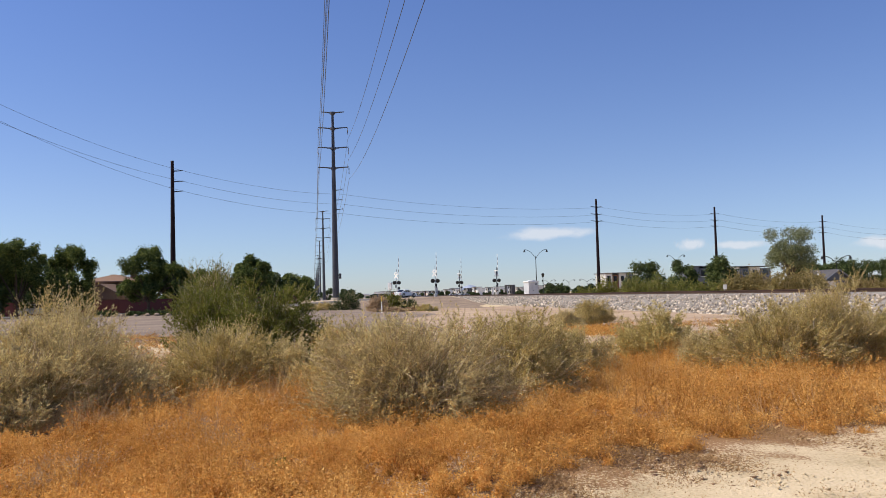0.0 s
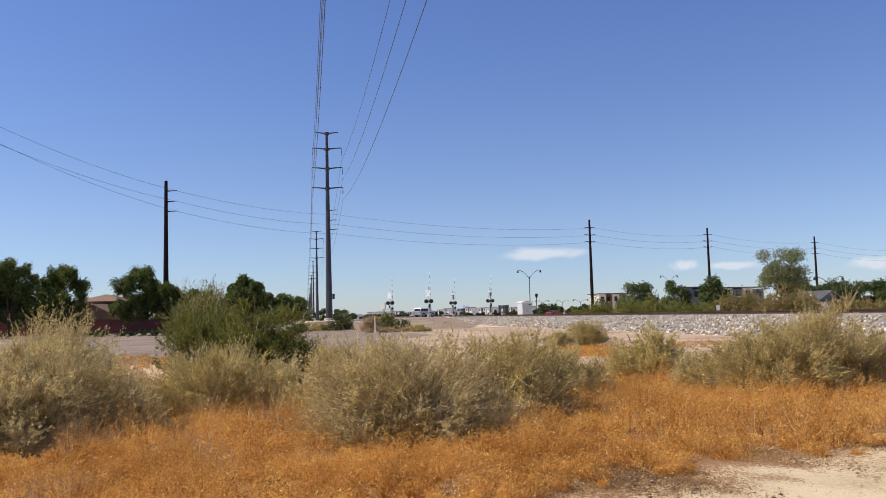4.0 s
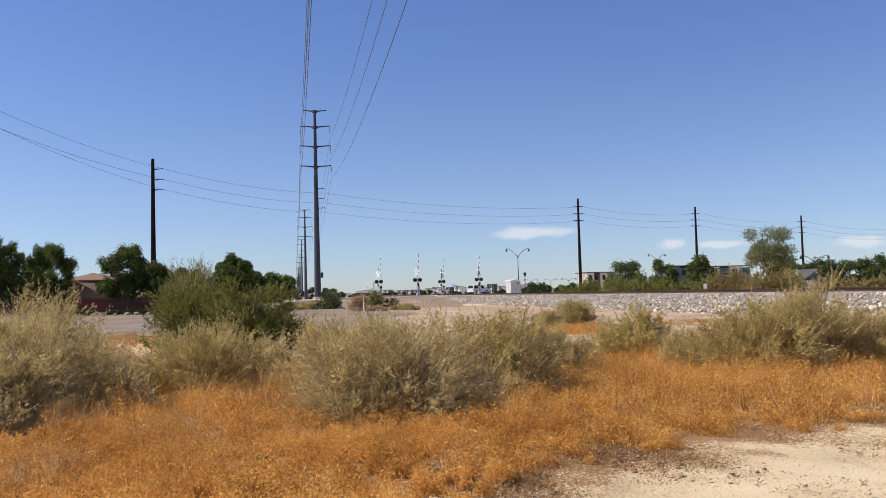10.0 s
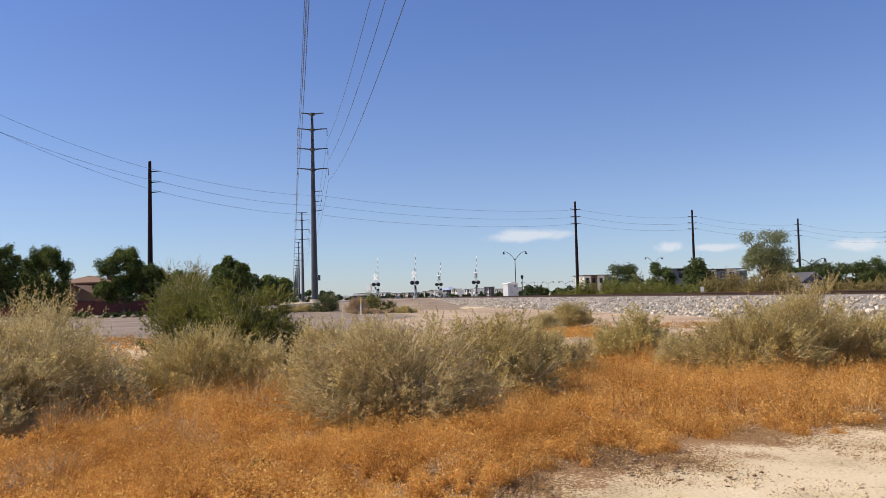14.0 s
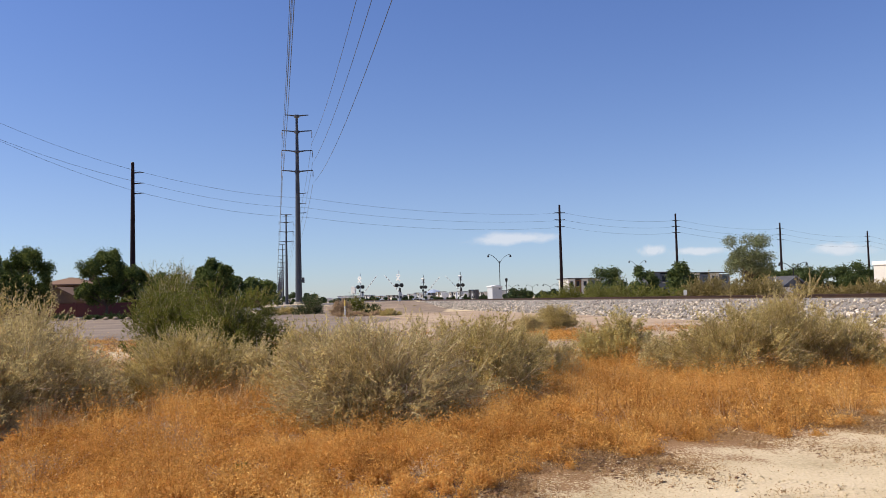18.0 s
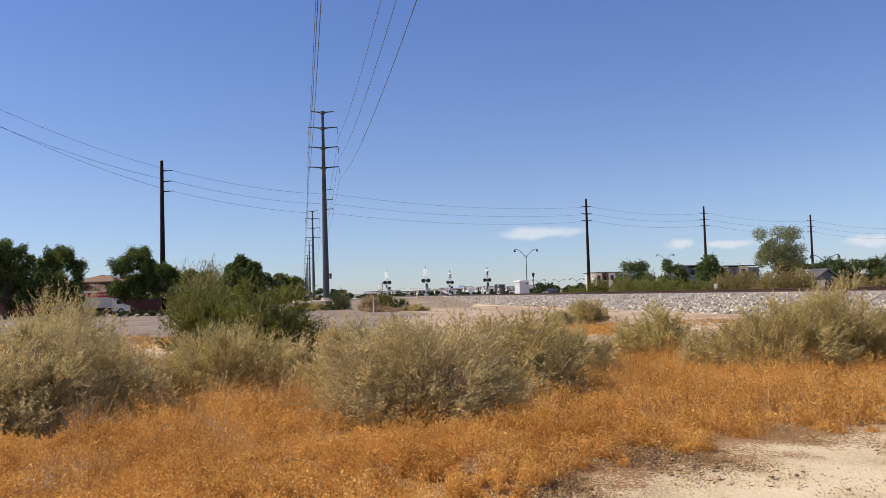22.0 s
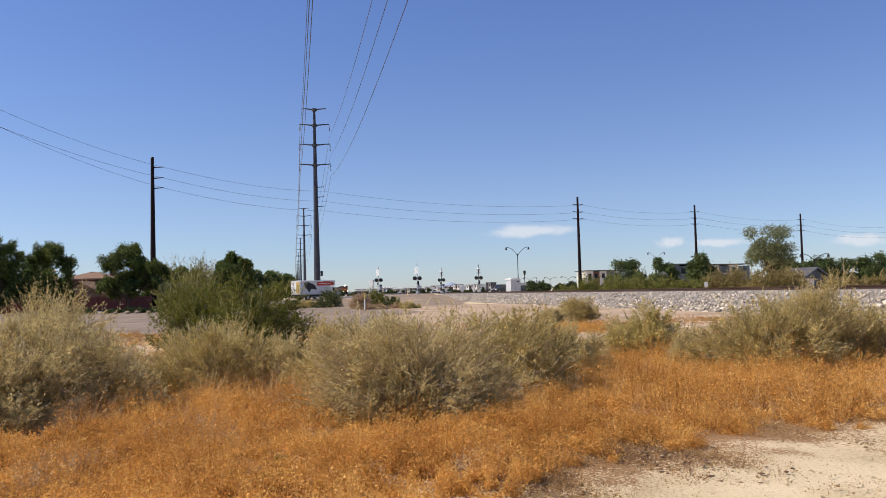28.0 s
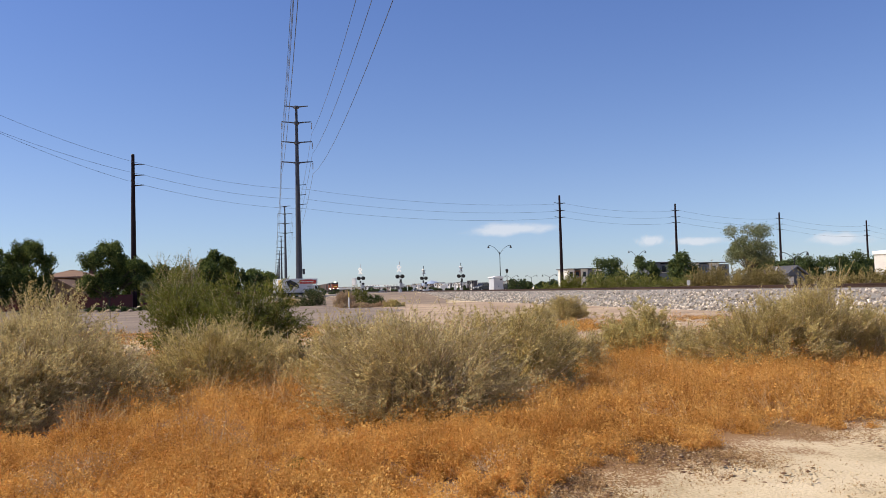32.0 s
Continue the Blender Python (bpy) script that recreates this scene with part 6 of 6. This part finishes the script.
for q in (-1, 1):
    part("side_band", boxed(0.02, 3.9, 0.62, pose(q * 1.161, 1.4, 2.72)), RED, truck)
    for i in range(5):
        part("lettering_bar", boxed(0.012, 0.24, 0.2, pose(q * 1.163, 0.9 + 0.36 * i, 3.06)), RED, truck)
    for i in range(7):
        part("lettering_bar", boxed(0.012, 0.3, 0.14, pose(q * 1.178, 0.0 + 0.42 * i, 2.75)), WHITE, truck)
    pane(truck, [(-3.6, 2.9), (-2.6, 3.05), (-1.1, 2.5), (-0.6, 1.7), (-1.9, 1.9), (-2.4, 1.3), (-3.2, 2.1)], q * 1.165, DARK, "side_picture")
    pane(truck, [(3.2, 1.45), (3.95, 1.45), (3.55, 2.05), (3.2, 2.05)], q * 1.04, GLASS)
    part("mirror", boxed(0.16, 0.1, 0.36, pose(q * 1.2, 3.95, 1.65), 0.03), DARK, truck)
    for f in (3.75, -2.7):
        wh = part("wheel", cone(bmesh.new(), 0.42, 0.42, 0.3, pose(q * 0.93 - 0.15, f, 0.42, 0, 90, 0), 18), TYRE, truck)
        part("rim", cone(bmesh.new(), 0.25, 0.25, 0.03, pose(q * 0.93 + q * 0.15 - 0.015, f, 0.42, 0, 90, 0), 14), CHROME, wh)


LOCO = material("dark_orange_locomotive_paint", (0.24, 0.065, 0.022), (0.17, 0.045, 0.017), 0.6, 0.55)
TRAIN_DARK = material("sooty_black_paint", (0.018, 0.016, 0.016), (0.035, 0.03, 0.028), 0.6, 0.7)
WAGON = material("rusty_wagon_paint", (0.09, 0.045, 0.035), (0.06, 0.035, 0.03), 0.5, 0.8)


def locomotive():
    t = thing("locomotive", Matrix(), "dark orange and black diesel freight locomotive with lit headlights", "train", "freight train")
    part("frame", boxed(3.0, 21, 0.5, pose(0, -10.5, 1.3)), TRAIN_DARK, t)
    part("nose", boxed(2.4, 2.0, 1.9, pose(0, -1.3, 2.5), 0.15), LOCO, t)
    part("nose_stripe", boxed(1.5, 0.03, 0.35, pose(0, -0.29, 2.7)), YELLOW, t)
    part("cab", boxed(3.0, 3.0, 2.3, pose(0, -3.8, 2.65), 0.12), LOCO, t)
    part("cab_top", boxed(3.0, 3.0, 0.85, pose(0, -3.8, 4.2), 0.12), TRAIN_DARK, t)
    for q in (-0.75, 0.75):
        part("windscreen", boxed(1.1, 0.06, 0.6, pose(q, -2.29, 4.1)), GLASS, t)
    part("hood", boxed(2.2, 15, 2.2, pose(0, -12.8, 2.65), 0.1), TRAIN_DARK, t)
    part("hood_top", boxed(2.3, 15, 0.8, pose(0, -12.8, 4.15), 0.1), TRAIN_DARK, t)
    part("pilot", boxed(2.8, 0.4, 0.9, pose(0, -0.3, 0.85)), TRAIN_DARK, t)
    for q in (-0.2, 0.2):
        part("headlight", cone(bmesh.new(), 0.15, 0.15, 0.08, pose(q, -2.2, 4.55, -90, 0, 0), 12), LIGHT, t)
    for q in (-0.95, 0.95):
        part("ditch_light", cone(bmesh.new(), 0.18, 0.18, 0.08, pose(q, -0.05, 1.75, -90, 0, 0), 12), LIGHT, t)
    for q in (-1.35, 1.35):
        part("handrail", boxed(0.05, 18, 0.05, pose(q, -11, 2.5)), DARK, t)
    for f in (-4, -16):
        part("truck_frame", boxed(2.4, 4.4, 1.1, pose(0, f, 0.555)), TRAIN_DARK, t)
    return t


TRAIN = [locomotive(), locomotive()]
for i in range(8):
    b = thing("freight_wagon", Matrix(), "dark freight wagon behind the locomotives", "train", "freight train")
    part("body", boxed(2.9, 15.5, 3.4, pose(0, -8, 2.8), 0.08), TRAIN_DARK if i % 2 else WAGON, b)
    for f in (-2.5, -13.5):
        part("bogie", boxed(2.2, 2.6, 1.1, pose(0, f, 0.555)), DARK, b)
    TRAIN.append(b)


# ---- movement ----
def drive(ob, keys, side=-2.0, lift=0.03, turn=0):
    """keys: seconds and metres along the road."""
    rows = []
    for t, s in keys:
        x, y, az = road_xy(s, side)
        rows.append((t, pose(x, y, float(ground_z(x, y)) + lift, 0, 0, turn - az)))
    walk(ob, rows)


def steps(pairs, dt=0.5):
    """Fills in the rows between pairs of seconds and metres."""
    ts = sorted(set(np.round(np.arange(0, 32.01, dt), 2)) | {p[0] for p in pairs})
    return [(float(t), float(np.interp(t, [p[0] for p in pairs], [p[1] for p in pairs]))) for t in ts]


def motions():
    drive(white_sedan, steps([(0, 58.5), (0.5, 68), (20, 470), (32, 690)]), 2)
    drive(red_car, steps([(0, 24.8), (0.5, 35.6), (1.5, 60.7), (20, 440), (32, 660)]), 2)
    drive(silver_suv, steps([(0, -7.1), (0.5, 1.9), (2.5, 35.9), (3.5, 56), (22, 430), (32, 620)]), 2)
    drive(white_suv, steps([(0, -124), (2, -88), (6, -1.7), (6.5, 7.8), (9, 64.2), (10, 88), (11, 108), (28, 430), (32, 510)]), 2)
    drive(dark_car, steps([(0, -120), (12, -95), (19, -10.6), (20, 0.8), (20.5, 5.4), (21, 10.8), (21.5, 14.8), (23, 26), (24.5, 37.8), (25, 38.5), (26.5, 41.6), (27.5, 42.6), (32, 42.6)]), -1.8)
    drive(far_cars[0], steps([(0, 405.5), (20, 115.5), (21, 110.0), (22, 104.5), (23, 101.5), (24, 101), (32, 101)]), -2.0, turn=180)
    drive(far_cars[1], steps([(0, 417.0), (20, 134), (21, 124), (22, 117.0), (23, 111.8), (24, 108.0), (25, 107), (32, 107)]), -2.0, turn=180)
    drive(truck, steps([(0, -120), (12, -105), (20, -28), (21.5, -6.8), (22, 0.3), (22.5, 6.6), (23, 12.5), (23.5, 18.0), (24, 22.6), (24.5, 26.6), (25, 30.2), (25.5, 33.4), (27, 39), (27.8, 39.8), (32, 39.8)]), 2)
    for i, car_ob in enumerate(TRAIN):
        rows = []
        for t in (0, 8, 16, 24, 32):
            front = 388 + 16.8 * (32 - t)
            s = (front - TRACK_P[1]) / TRACK_D[1] + (0 if i == 0 else 22 if i == 1 else 44 + 16.5 * (i - 2))
            rows.append((t, pose(*on_track(s, 0, RAIL_TOP), 0, 0, 180 - TRACK_AZ)))
        walk(car_ob, rows)
    for (sig, arm), side in SIGNALS:
        rows = []
        for t, a in ((0, 0), (14.3, 0), (15.5, 18), (17, 45), (18, 58), (19, 68), (20, 77), (21, 84), (22, 88), (23, 90), (32, 90)):
            rows.append((t, pose(side * 0.15, 0.42, 1.2, 0, side * a, 0)))
        walk(arm, rows)


motions()
